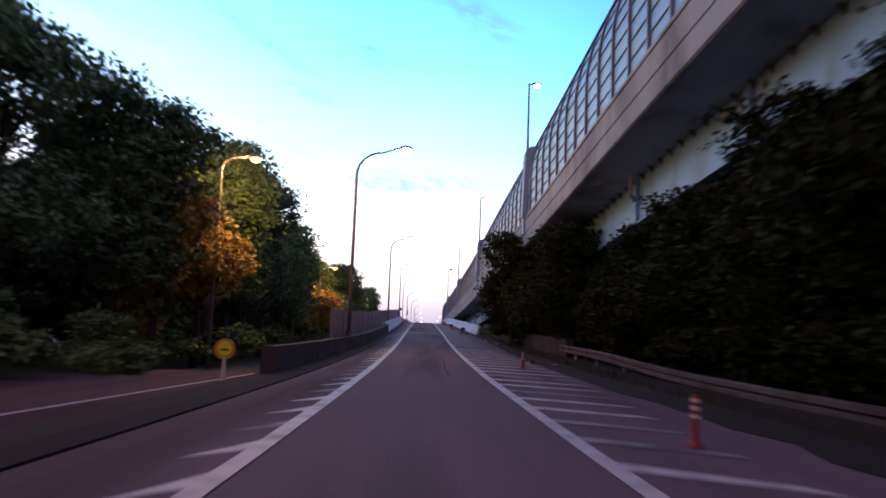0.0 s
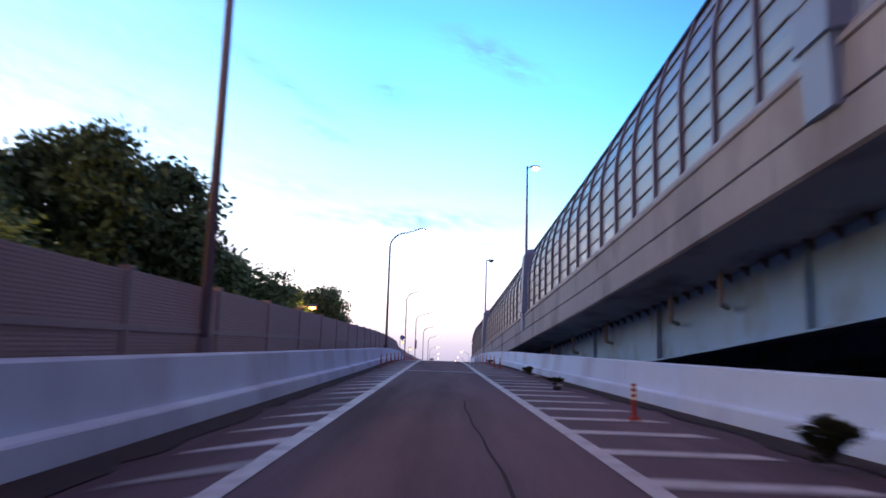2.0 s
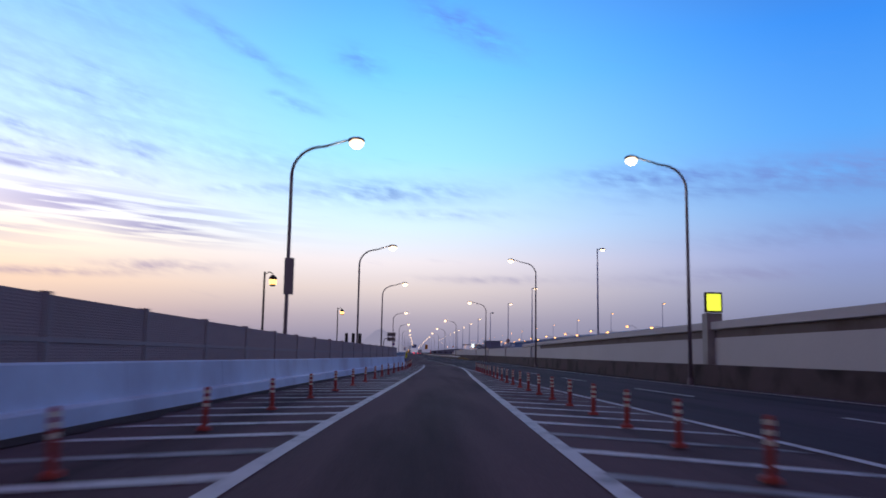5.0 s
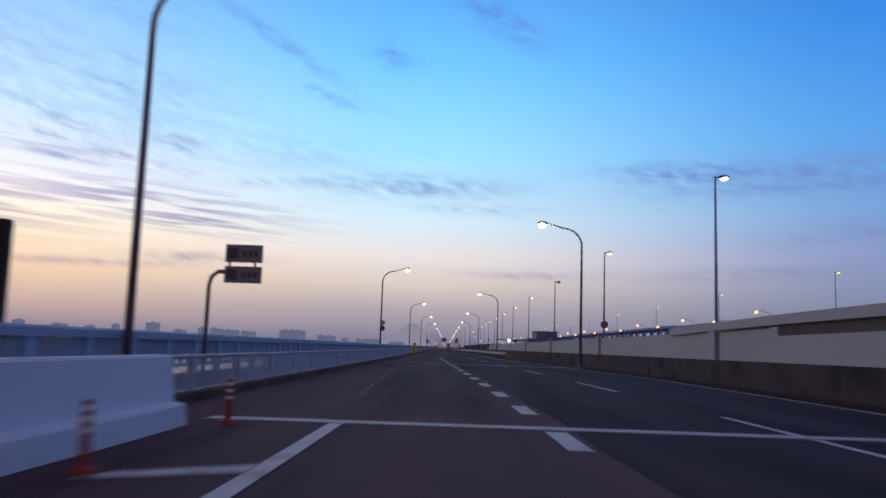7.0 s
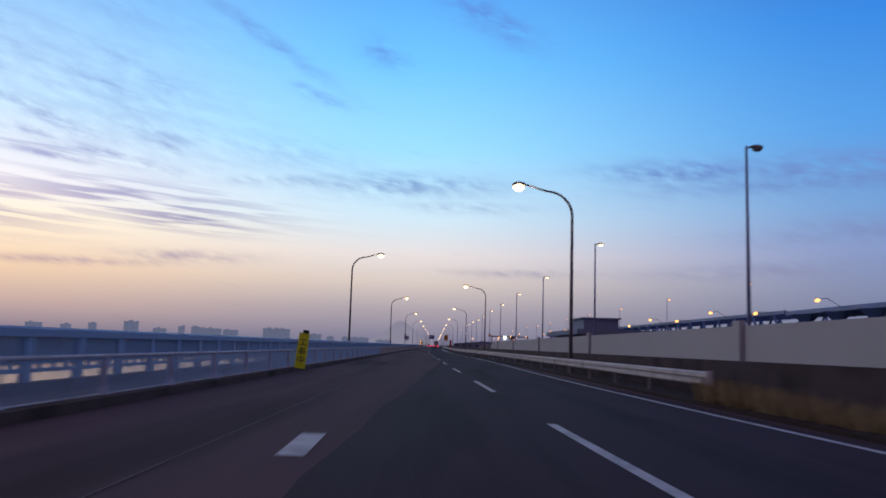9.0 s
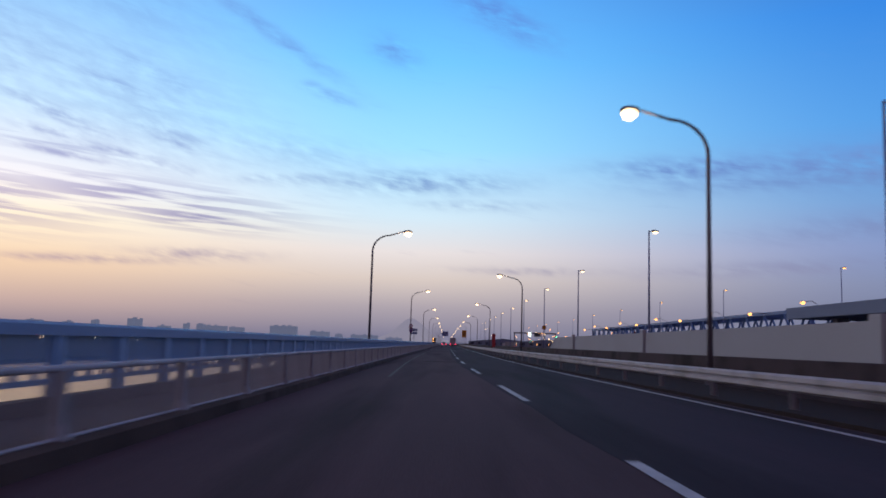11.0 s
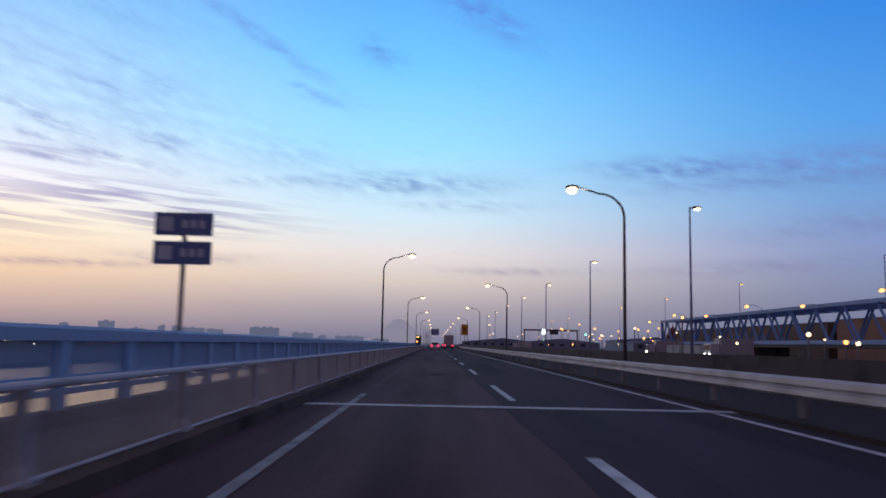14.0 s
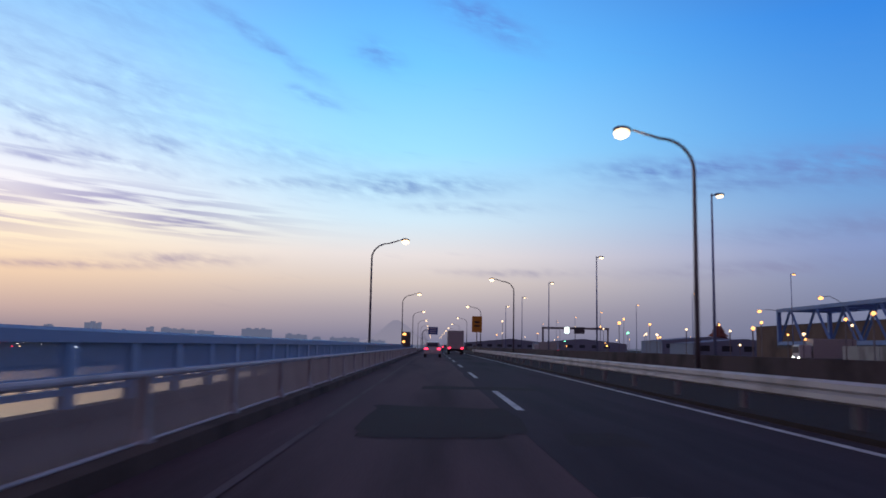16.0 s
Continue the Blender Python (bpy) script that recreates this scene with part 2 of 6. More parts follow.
# ---- materials ----
def material(name, base, rough=0.7, metal=0.0, vary=0.25, scale=3.0, fine=40.0, bump=0.15, stretch=(1, 1, 1), stain=None, stain_amt=0.0, stain_scale=0.5, random_amt=0.0,
             trans=0.0, alpha=1.0, emit=None, power=0.0, spec=0.25):
    m = bpy.data.materials.new(name)
    m.use_nodes = True
    nt = m.node_tree
    b = nt.nodes["Principled BSDF"]
    col = srgb(*base) if max(base) > 1 else (*base, 1.0)
    b.inputs["Roughness"].default_value, b.inputs["Metallic"].default_value = rough, metal
    if rough > 0.74:
        b.inputs["Specular IOR Level"].default_value = spec
    b.inputs["Transmission Weight"].default_value, b.inputs["Alpha"].default_value = trans, alpha
    if emit:
        b.inputs["Base Color"].default_value = col
        b.inputs["Emission Color"].default_value, b.inputs["Emission Strength"].default_value = (*emit, 1.0), power
        return m
    tc = nt.nodes.new("ShaderNodeTexCoord")
    mp = nt.nodes.new("ShaderNodeMapping")
    mp.inputs["Scale"].default_value = stretch
    nt.links.new(tc.outputs["Object"], mp.inputs[0])

    def nz(sc, detail):
        n = nt.nodes.new("ShaderNodeTexNoise")
        n.inputs["Scale"].default_value, n.inputs["Detail"].default_value = sc, detail
        nt.links.new(mp.outputs[0], n.inputs["Vector"])
        return n.outputs[0]

    def mth(op, x, y):
        n = nt.nodes.new("ShaderNodeMath")
        n.operation = op
        for i, v in enumerate((x, y)):
            if isinstance(v, (int, float)):
                n.inputs[i].default_value = v
            else:
                nt.links.new(v, n.inputs[i])
        return n.outputs[0]
    big, small = nz(scale, 4.0), nz(fine, 3.0)
    f = mth("ADD", mth("MULTIPLY", mth("SUBTRACT", big, 0.5), 2 * vary), mth("MULTIPLY", mth("SUBTRACT", small, 0.5), vary))
    if random_amt:
        info = nt.nodes.new("ShaderNodeObjectInfo")
        f = mth("ADD", f, mth("MULTIPLY", mth("SUBTRACT", info.outputs["Random"], 0.5), random_amt))
        geo = nt.nodes.new("ShaderNodeNewGeometry")
        f = mth("ADD", f, mth("MULTIPLY", mth("SUBTRACT", geo.outputs["Random Per Island"], 0.5), random_amt))
    hsv = nt.nodes.new("ShaderNodeHueSaturation")
    hsv.inputs["Color"].default_value = col
    nt.links.new(mth("ADD", f, 1.0), hsv.inputs["Value"])
    out = hsv.outputs[0]
    if stain:
        sm = nt.nodes.new("ShaderNodeTexNoise")
        sm.inputs["Scale"].default_value, sm.inputs["Detail"].default_value = stain_scale, 5.0
        nt.links.new(mp.outputs[0], sm.inputs["Vector"])
        rp = nt.nodes.new("ShaderNodeMapRange")
        rp.inputs[1].default_value, rp.inputs[2].default_value, rp.inputs[4].default_value = 0.48, 0.7, stain_amt
        nt.links.new(sm.outputs[0], rp.inputs[0])
        mx = nt.nodes.new("ShaderNodeMix")
        mx.data_type = "RGBA"
        nt.links.new(rp.outputs[0], mx.inputs[0])
        nt.links.new(out, mx.inputs[6])
        mx.inputs[7].default_value = srgb(*stain)
        out = mx.outputs[2]
    nt.links.new(out, b.inputs["Base Color"])
    nt.links.new(mth("ADD", mth("MULTIPLY", mth("SUBTRACT", big, 0.5), 0.25), rough), b.inputs["Roughness"])
    if bump:
        bp = nt.nodes.new("ShaderNodeBump")
        bp.inputs["Strength"].default_value, bp.inputs["Distance"].default_value = bump, 0.02
        nt.links.new(small, bp.inputs["Height"])
        nt.links.new(bp.outputs[0], b.inputs["Normal"])
    return m


ASPHALT = material("asphalt", (0.134, 0.092, 0.101), 0.85, vary=0.46, scale=0.9, fine=60, bump=0.3, stretch=(1, 0.07, 1), stain=(50, 40, 44), stain_amt=0.8, stain_scale=0.6, spec=0.06)
# asphalt copy with a paler base, standing in for lifted brightness on the ramp
ASPHALT_RAMP = material("lightened_ramp_asphalt", (0.178, 0.137, 0.157), 0.85, vary=0.42, scale=0.9, fine=60, bump=0.3, stretch=(1, 0.07, 1), stain=(62, 50, 54), stain_amt=0.7, stain_scale=0.6, spec=0.06)
ASPHALT_NEW = material("resurfaced_asphalt", (0.063, 0.046, 0.060), 0.8, vary=0.45, scale=0.8, fine=60, bump=0.3, stretch=(1, 0.08, 1), stain=(40, 32, 38), stain_amt=0.8, stain_scale=0.6, spec=0.06)
PATCH = material("asphalt_patch", (0.052, 0.037, 0.041), 0.8, vary=0.25, scale=1.0, fine=60, bump=0.3, spec=0.06)
PAINT = material("road_paint", (0.62, 0.62, 0.62), 0.6, vary=0.25, scale=1.5, fine=25, bump=0.1, stain=(120, 118, 120), stain_amt=0.7, stain_scale=2.2)
SEAM = material("faint_seam", (0.15, 0.13, 0.14), 0.8, vary=0.4)
FADED = material("nearly_gone_paint", (0.17, 0.16, 0.165), 0.75, vary=0.5, scale=0.8, fine=16, stain=(58, 54, 58), stain_amt=0.95, stain_scale=0.9)
GONE = material("worn_off_paint", (0.15, 0.115, 0.125), 0.8, vary=0.5, scale=0.8, fine=16, stain=(96, 82, 86), stain_amt=0.95, stain_scale=0.5, spec=0.06)
OLD_PAINT = material("worn_road_paint", (0.30, 0.30, 0.31), 0.7, vary=0.4, scale=1.2, fine=20, bump=0.1, stain=(62, 60, 64), stain_amt=0.9, stain_scale=1.6)
CONCRETE = material("grey_concrete", (0.37, 0.37, 0.375), 0.85, vary=0.16, scale=0.5, fine=12, bump=0.2, stretch=(1, 0.5, 0.25), stain=(96, 90, 88), stain_amt=0.75, stain_scale=0.8)
WHITE_CONC = material("pale_painted_concrete", (0.66, 0.83, 0.97), 0.75, vary=0.10, scale=0.7, fine=14, bump=0.12, stretch=(1, 0.5, 0.4), stain=(160, 160, 176), stain_amt=0.5, stain_scale=0.6)
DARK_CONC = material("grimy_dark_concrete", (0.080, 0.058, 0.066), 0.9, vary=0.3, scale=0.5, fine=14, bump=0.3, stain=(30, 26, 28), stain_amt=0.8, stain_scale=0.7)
DIRT = material("roadside_dirt", (0.042, 0.028, 0.026), 0.95, vary=0.5, scale=1.5, fine=30, bump=0.6)
GROUND = material("dark_ground", (0.045, 0.045, 0.035), 0.95, vary=0.5, scale=0.3, fine=6, bump=0.4)
WATER = material("bay_water", (0.03, 0.04, 0.05), 0.08, vary=0.2, scale=0.02, fine=0.6, bump=0.35, stretch=(1, 1, 1))
BARRIER = material("grey_noise_panel", (0.19, 0.24, 0.31), 0.33, metal=0.0, vary=0.10, scale=1.0, fine=30, bump=0.05, random_amt=0.14, stain=(96, 92, 92), stain_amt=0.35, stain_scale=0.9)
BARRIER_STEEL = material("violet_grey_steel", (0.19, 0.18, 0.23), 0.5, metal=0.3, vary=0.15, scale=2, fine=30, bump=0.05)
TOP_RAIL = material("dark_blue_cap_rail", (0.035, 0.04, 0.085), 0.45, metal=0.2, vary=0.15)
RAIL_DARK = material("dark_joint_bar", (0.08, 0.08, 0.09), 0.6, vary=0.2)
PERF = material("brown_perforated_panel", (0.34, 0.255, 0.245), 0.7, vary=0.15, scale=1.2, fine=60, bump=0.4, stretch=(1, 1, 6), random_amt=0.12)
PERF_POST = material("panel_post_steel", (0.31, 0.26, 0.26), 0.6, metal=0.2, vary=0.15)
GIRDER = material("pale_blue_girder", (0.26, 0.48, 0.70), 0.55, vary=0.12, scale=0.6, fine=12, bump=0.05, stain=(96, 104, 110), stain_amt=0.5, stain_scale=0.7)
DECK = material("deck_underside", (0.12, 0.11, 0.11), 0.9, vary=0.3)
POLE_BLUE = material("blue_grey_lamp_pole", (0.27, 0.32, 0.52), 0.5, metal=0.2, vary=0.15)
POLE = material("grey_lamp_pole", (0.21, 0.19, 0.22), 0.45, metal=0.3, vary=0.15)
STEEL = material("galvanised_rail", (0.56, 0.53, 0.54), 0.6, metal=0.15, vary=0.12, scale=3, fine=30, bump=0.05, stain=(110, 104, 102), stain_amt=0.5, stain_scale=1.2)
BLUE_STEEL = material("blue_painted_steel", (0.27, 0.45, 0.68), 0.5, vary=0.12, scale=1.0, fine=20, bump=0.05)
PALE_BLUE = material("weathered_blue_rail", (0.25, 0.40, 0.62), 0.5, vary=0.12, scale=1.0, fine=20, bump=0.05)
FENCE_PANEL = material("lilac_fence_slat", (0.46, 0.74, 0.94), 0.6, vary=0.12)
FENCE_SHEET = material("taupe_fence_slat", (0.56, 0.58, 0.54), 0.6, vary=0.2, scale=0.8, fine=12)
FENCE_WARM = material("pale_taupe_fence_paint", (0.43, 0.45, 0.46), 0.6, vary=0.15, scale=2, fine=20, bump=0.05, stain=(120, 96, 84), stain_amt=0.6, stain_scale=1.5)
FENCE_PAINT = material("pale_lilac_fence_paint", (0.48, 0.55, 0.70), 0.55, vary=0.12, scale=2, fine=20, bump=0.05, stain=(120, 100, 90), stain_amt=0.5, stain_scale=1.5)
WALKWAY = material("brown_grey_walkway", (0.15, 0.125, 0.13), 0.9, vary=0.25, scale=0.5, fine=12, bump=0.3, stain=(70, 56, 54), stain_amt=0.6, stain_scale=0.5)
# dirty rail whose dim brown base also holds the shade of the trees
SHADED_RAIL = material("shaded_dirty_rail", (0.13, 0.10, 0.095), 0.75, vary=0.3, scale=1.5, stain=(58, 36, 28), stain_amt=0.7, stain_scale=0.9)
RAIL_POST = material("dull_rail_post", (0.24, 0.22, 0.23), 0.7, vary=0.2)
KERB = material("grimy_kerb", (0.11, 0.078, 0.062), 0.9, vary=0.4, scale=0.8, fine=20, bump=0.4, stain=(48, 38, 34), stain_amt=0.8, stain_scale=0.6)
GREY_WALL = material("plain_grey_concrete", (0.50, 0.50, 0.53), 0.85, vary=0.10, scale=0.3, fine=10, bump=0.1, stretch=(1, 0.6, 1))
ORANGE = material("red_orange_rubber", (0.38, 0.05, 0.032), 0.6, vary=0.2, scale=6)
REFLECT = material("white_reflective_band", (0.85, 0.80, 0.62), 0.35, vary=0.12, scale=8)
LAMP_ON = material("lamp_glow", (1, 0.85, 0.65), 0.4, emit=(1.0, 0.68, 0.38), power=2.6)
LAMP_ORANGE = material("sodium_glow", (1, 0.6, 0.2), 0.4, emit=(1.0, 0.42, 0.11), power=2.9)
LAMP_OFF = material("lamp_glass_off", (0.25, 0.25, 0.26), 0.3)
TAIL = material("tail_lamp_red", (0.6, 0.02, 0.03), 0.3, emit=(1.0, 0.03, 0.08), power=4.0)
HEADL = material("head_lamp_white", (0.9, 0.9, 0.9), 0.3, emit=(1.0, 0.95, 0.85), power=10.0)
GREEN_L = material("signal_green", (0.1, 0.8, 0.4), 0.3, emit=(0.15, 1.0, 0.45), power=5.0)
BARK = material("bark", (0.05, 0.036, 0.03), 0.9, vary=0.4, scale=4, fine=20, bump=0.6, stretch=(1, 1, 0.3))
# darker copy of the leaf green: shade under the viaduct put into its colour
LEAF_SHADE = material("shade_blackened_leaf", (0.033, 0.043, 0.015), 0.9, vary=0.4, scale=0.7, fine=6, bump=0.0, random_amt=0.6)
# soil with the shade of viaduct and canopy put into its base colour
SOIL = material("shade_dark_soil", (0.026, 0.018, 0.017), 0.95, vary=0.5, scale=1.5, fine=30, bump=0.6)
LEAF = material("dark_green_leaf", (0.13, 0.22, 0.095), 0.8, vary=0.4, scale=0.7, fine=6, bump=0.0, random_amt=0.7)
# yellowed leaf copy: the sodium lamp's light is put into the colour
LEAF_LAMPLIT = material("lamplit_leaf", (0.30, 0.22, 0.05), 0.6, vary=0.4, scale=0.7, fine=6, bump=0.0, random_amt=0.6)
WEED = material("dark_weed", (0.055, 0.058, 0.030), 0.9, vary=0.4, random_amt=0.6)
GRASS_DRY = material("dry_grass", (0.50, 0.40, 0.22), 0.9, vary=0.4, random_amt=0.5)
PEDESTAL = material("pale_grey_casing", (0.19, 0.27, 0.40), 0.5, metal=0.0, vary=0.12)
# far skyline: distance haze put in as a faint surface glow
SKYLINE = material("haze_glow_skyline", (0.08, 0.08, 0.10), 0.9, emit=(0.095, 0.11, 0.17), power=1.0)
BLDG = material("apartment_wall", (0.55, 0.80, 0.92), 0.8, vary=0.10, scale=0.3, fine=4, bump=0.05, stain=(120, 116, 120), stain_amt=0.4, stain_scale=0.3)
BLDG_DARK = material("apartment_recess", (0.10, 0.10, 0.115), 0.6, vary=0.15)
GLASS = material("window_glass", (0.05, 0.06, 0.08), 0.1, vary=0.1)
# blue haze of the distance is mixed into this base colour
FAR_BLDG = material("haze_tinted_building", (0.26, 0.31, 0.42), 0.9, vary=0.1, scale=0.05, fine=0.3, bump=0.0)
SIGN_BLUE = material("sign_blue", (0.03, 0.10, 0.42), 0.45, vary=0.08)
SIGN_NAVY = material("dull_sign_blue", (0.13, 0.21, 0.45), 0.45, vary=0.1)
SIGN_PALE = material("pale_sign_symbol", (0.58, 0.66, 0.78), 0.45, vary=0.1)
SIGN_WHITE = material("sign_white", (0.75, 0.75, 0.75), 0.45, vary=0.05)
SIGN_GREY = material("sign_back_grey", (0.28, 0.28, 0.30), 0.5, metal=0.4, vary=0.1)
SIGN_RED = material("sign_red", (0.50, 0.03, 0.04), 0.45, vary=0.08)
SIGN_YEL = material("sign_yellow", (0.88, 0.92, 0.02), 0.45, vary=0.08)
SIGN_AMBER = material("amber_reflector", (0.75, 0.30, 0.02), 0.4, vary=0.08)
BLACK = material("black_rubber", (0.02, 0.02, 0.02), 0.6, vary=0.1)
CAR_WHITE = material("white_car_paint", (0.6, 0.6, 0.62), 0.3, vary=0.04)
CAR_GREY = material("grey_car_paint", (0.2, 0.2, 0.22), 0.3, vary=0.04)
TRUCK_BOX = material("truck_box", (0.45, 0.44, 0.45), 0.6, vary=0.1)
DULL_BRICK = material("dull_brick", (0.30, 0.16, 0.11), 0.9, vary=0.2, scale=0.4)
DULL_BROWN = material("dull_brown_wall", (0.17, 0.12, 0.10), 0.9, vary=0.25, scale=0.2, stain=(60, 56, 60), stain_amt=0.6, stain_scale=0.15)
SPIRE = material("red_brown_spire", (0.24, 0.085, 0.06), 0.8, vary=0.2, scale=0.3)
TRUSS = material("blue_truss_paint", (0.14, 0.25, 0.52), 0.55, vary=0.1, scale=0.3, fine=5, bump=0.0)
JOINT_DARK = material("joint_gap", (0.26, 0.25, 0.26), 0.6, metal=0.2, vary=0.3, scale=2)
JOINT = material("steel_joint", (0.58, 0.56, 0.57), 0.55, metal=0.15, vary=0.2, scale=2)


# ---- mesh helpers ----
def mesh_object(name, bm, mat, parent=None, label="", smooth=False):
    me = bpy.data.meshes.new(name)
    bmesh.ops.recalc_face_normals(bm, faces=bm.faces)
    bm.to_mesh(me)
    bm.free()
    me.materials.append(mat)
    if smooth:
        for p in me.polygons:
            p.use_smooth = True
    ob = new(name, me)
    if parent:
        ob.parent = parent
    if label:
        ob["label"] = label
    return ob


part = mesh_object


def sweep(profile, y0, y1, step, xf, zf, closed=True, caps=True):
    """A cross-section of (dx, dz) carried along the road."""
    bm = bmesh.new()
    n = max(1, int(math.ceil((y1 - y0) / step)))
    rows = []
    for i in range(n + 1):
        y = y0 + (y1 - y0) * i / n
        rows.append([bm.verts.new((xf(y) + dx, y, zf(y) + dz)) for dx, dz in profile])
    m = len(profile)
    for a, b in zip(rows, rows[1:]):
        for j in range(m if closed else m - 1):
            bm.faces.new((a[j], a[(j + 1) % m], b[(j + 1) % m], b[j]))
    if closed and caps:
        bm.faces.new(rows[0])
        bm.faces.new(rows[-1][::-1])
    return bm


def ribbon(x0f, x1f, y0, y1, step, zf, up=0.0, thick=0.0):
    """A flat strip between two lines."""
    bm = bmesh.new()
    n = max(1, int(math.ceil((y1 - y0) / step)))
    rows = []
    for i in range(n + 1):
        y = y0 + (y1 - y0) * i / n
        rows.append((bm.verts.new((x0f(y), y, zf(y) + up)), bm.verts.new((x1f(y), y, zf(y) + up))))
    for a, b in zip(rows, rows[1:]):
        bm.faces.new((a[0], a[1], b[1], b[0]))
    return bm


def add_box(bm, cx, cy, cz, sx, sy, sz, m=None, bevel=0.0):
    """A box by its centre and sizes, edges bevelled if asked."""
    vs = [bm.verts.new((cx + sx * a / 2, cy + sy * b / 2, cz + sz * c / 2)) for a in (-1, 1) for b in (-1, 1) for c in (-1, 1)]
    fs = [bm.faces.new([vs[i] for i in q]) for q in ((0, 1, 3, 2), (4, 6, 7, 5), (0, 4, 5, 1), (2, 3, 7, 6), (0, 2, 6, 4), (1, 5, 7, 3))]
    if m is not None:
        for v in vs:
            v.co = m @ v.co
    if bevel:
        es = list({e for f in fs for e in f.edges})
        bmesh.ops.bevel(bm, geom=es, offset=bevel, segments=2, affect="EDGES", profile=0.5)
    return vs


def boxbm(cx, cy, cz, sx, sy, sz, bevel=0.0):
    bm = bmesh.new()
    add_box(bm, cx, cy, cz, sx, sy, sz, bevel=bevel)
    return bm


def add_tube(bm, pts, radii, seg=10, cap=True):
    """A round tube along points, with a radius at each."""
    rings = []
    n = len(pts)
    for i, p in enumerate(pts):
        p = Vector(p)
        d = (Vector(pts[min(i + 1, n - 1)]) - Vector(pts[max(i - 1, 0)])).normalized()
        side = d.cross(Vector((0, 1, 0)))
        if side.length < 0.1:
            side = d.cross(Vector((1, 0, 0)))
        side.normalize()
        up = d.cross(side)
        r = radii[i] if isinstance(radii, (list, tuple)) else radii
        rings.append([bm.verts.new(p + (side * math.cos(2 * math.pi * k / seg) + up * math.sin(2 * math.pi * k / seg)) * r) for k in range(seg)])
    for a, b in zip(rings, rings[1:]):
        for k in range(seg):
            bm.faces.new((a[k], a[(k + 1) % seg], b[(k + 1) % seg], b[k]))
    if cap:
        bm.faces.new(rings[0][::-1])
        bm.faces.new(rings[-1])


def tube(pts, radii, seg=10):
    bm = bmesh.new()
    add_tube(bm, pts, radii, seg)
    return bm


def ball(c, r, stretch=(1, 1, 1), u=12, v=8):
    bm = bmesh.new()
    bmesh.ops.create_uvsphere(bm, u_segments=u, v_segments=v, radius=r)
    for w in bm.verts:
        w.co = Vector((w.co.x * stretch[0] + c[0], w.co.y * stretch[1] + c[1], w.co.z * stretch[2] + c[2]))
    return bm


def disc(c, r, depth, seg=24):
    """A round plate that faces along y."""
    return tube([(c[0], c[1] - depth / 2, c[2]), (c[0], c[1] + depth / 2, c[2])], r, seg)


def empty(name, x, y, z, label, category, group="", rz=0.0, kind=""):
    e = new(name)
    e.matrix_basis = pose(x, y, z, 0, 0, rz)
    return tagged(e, label, category, group, kind)


# ---- ground, water ----
tagged(part("ground", boxbm(0, 1500, -10.5, 24000, 24000, 1.0), GROUND), "dark flat ground that reaches the horizon", "ground", kind="structure")
land = bmesh.new()
add_box(land, -200, 65, -7.7, 390.8, 400, 4.6)
tagged(part("ground", land, GROUND), "dark earth beside the ramp under the trees", "ground", kind="structure")
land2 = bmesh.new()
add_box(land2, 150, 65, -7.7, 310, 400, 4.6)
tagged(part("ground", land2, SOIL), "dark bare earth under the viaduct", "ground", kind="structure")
land3 = bmesh.new()
add_box(land3, 425, 1150, -5.3, 806, 1330, 10)
tagged(part("ground", land3, GROUND), "dark level ground beyond the motorway", "ground", kind="structure")
land4 = bmesh.new()
add_box(land4, -2260, 2350, -8.0, 4300, 4160, 3.4)
tagged(part("ground", land4, GROUND), "dark far shore across the water", "ground", kind="structure")
water = bmesh.new()
vs = [water.verts.new(v) for v in ((-4400, 266, -7.0), (21, 266, -7.0), (21, 4400, -7.0), (-4400, 4400, -7.0))]
water.faces.new(vs)
tagged(part("water", water, WATER), "calm grey bay water that mirrors the dusk sky", "water", kind="structure")

# ---- roads ----
main_left = curve((178, 5.4), (240, 4.9), (262, 4.8))


def road_left(y):
    return wall_left_x(y) - 0.05 if y < 260 else -1.9


def road_right(y):
    return 6.4 - 0.013 * y if y < 178 else median_x(y) + 0.1


# ground-level start of the ramp is wider on the left
bm = bmesh.new()
rows = []
for i in range(80):
    y = -60 + 238 * i / 79
    rows.append([bm.verts.new((x, y, road_z(y) + dz)) for x, dz in ((road_left(y), -0.7), (road_left(y), 0), (-1.7, 0), (1.7, 0), (road_right(y), 0), (road_right(y), -0.7))])
for a, b in zip(rows, rows[1:]):
    for j in range(5):
        bm.faces.new((a[j], a[j + 1], b[j + 1], b[j]))
tagged(part("road", bm, ASPHALT_RAMP), "dark worn asphalt of a single-lane ramp", "road", kind="structure")
bm = bmesh.new()
rows = []
ys = [178 + i * 4 for i in range(21)] + [259.9, 260.1] + [264 + i * 6 for i in range(60)] + [640 + i * 40 for i in range(40)]
for y in ys:
    rows.append([bm.verts.new((x, y, road_z(y) + dz)) for x, dz in ((road_left(y), -0.9), (road_left(y), 0), (road_right(y), 0), (road_right(y), -0.9))])
for a, b in zip(rows, rows[1:]):
    for j in range(3):
        bm.faces.new((a[j], a[j + 1], b[j + 1], b[j]))
tagged(part("road", bm, ASPHALT), "dark asphalt carriageway of the bridge road", "road", kind="structure")
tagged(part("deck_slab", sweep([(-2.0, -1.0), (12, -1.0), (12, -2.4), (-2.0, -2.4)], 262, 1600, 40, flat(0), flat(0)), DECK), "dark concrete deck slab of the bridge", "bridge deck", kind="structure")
new_edge = curve((179, 5.6), (240, 5.1), (262, 4.9), (275, 4.6), (331, 2.8), (345, 3.2), (380, 4.1), (450, 2.45), (475, 2.31))
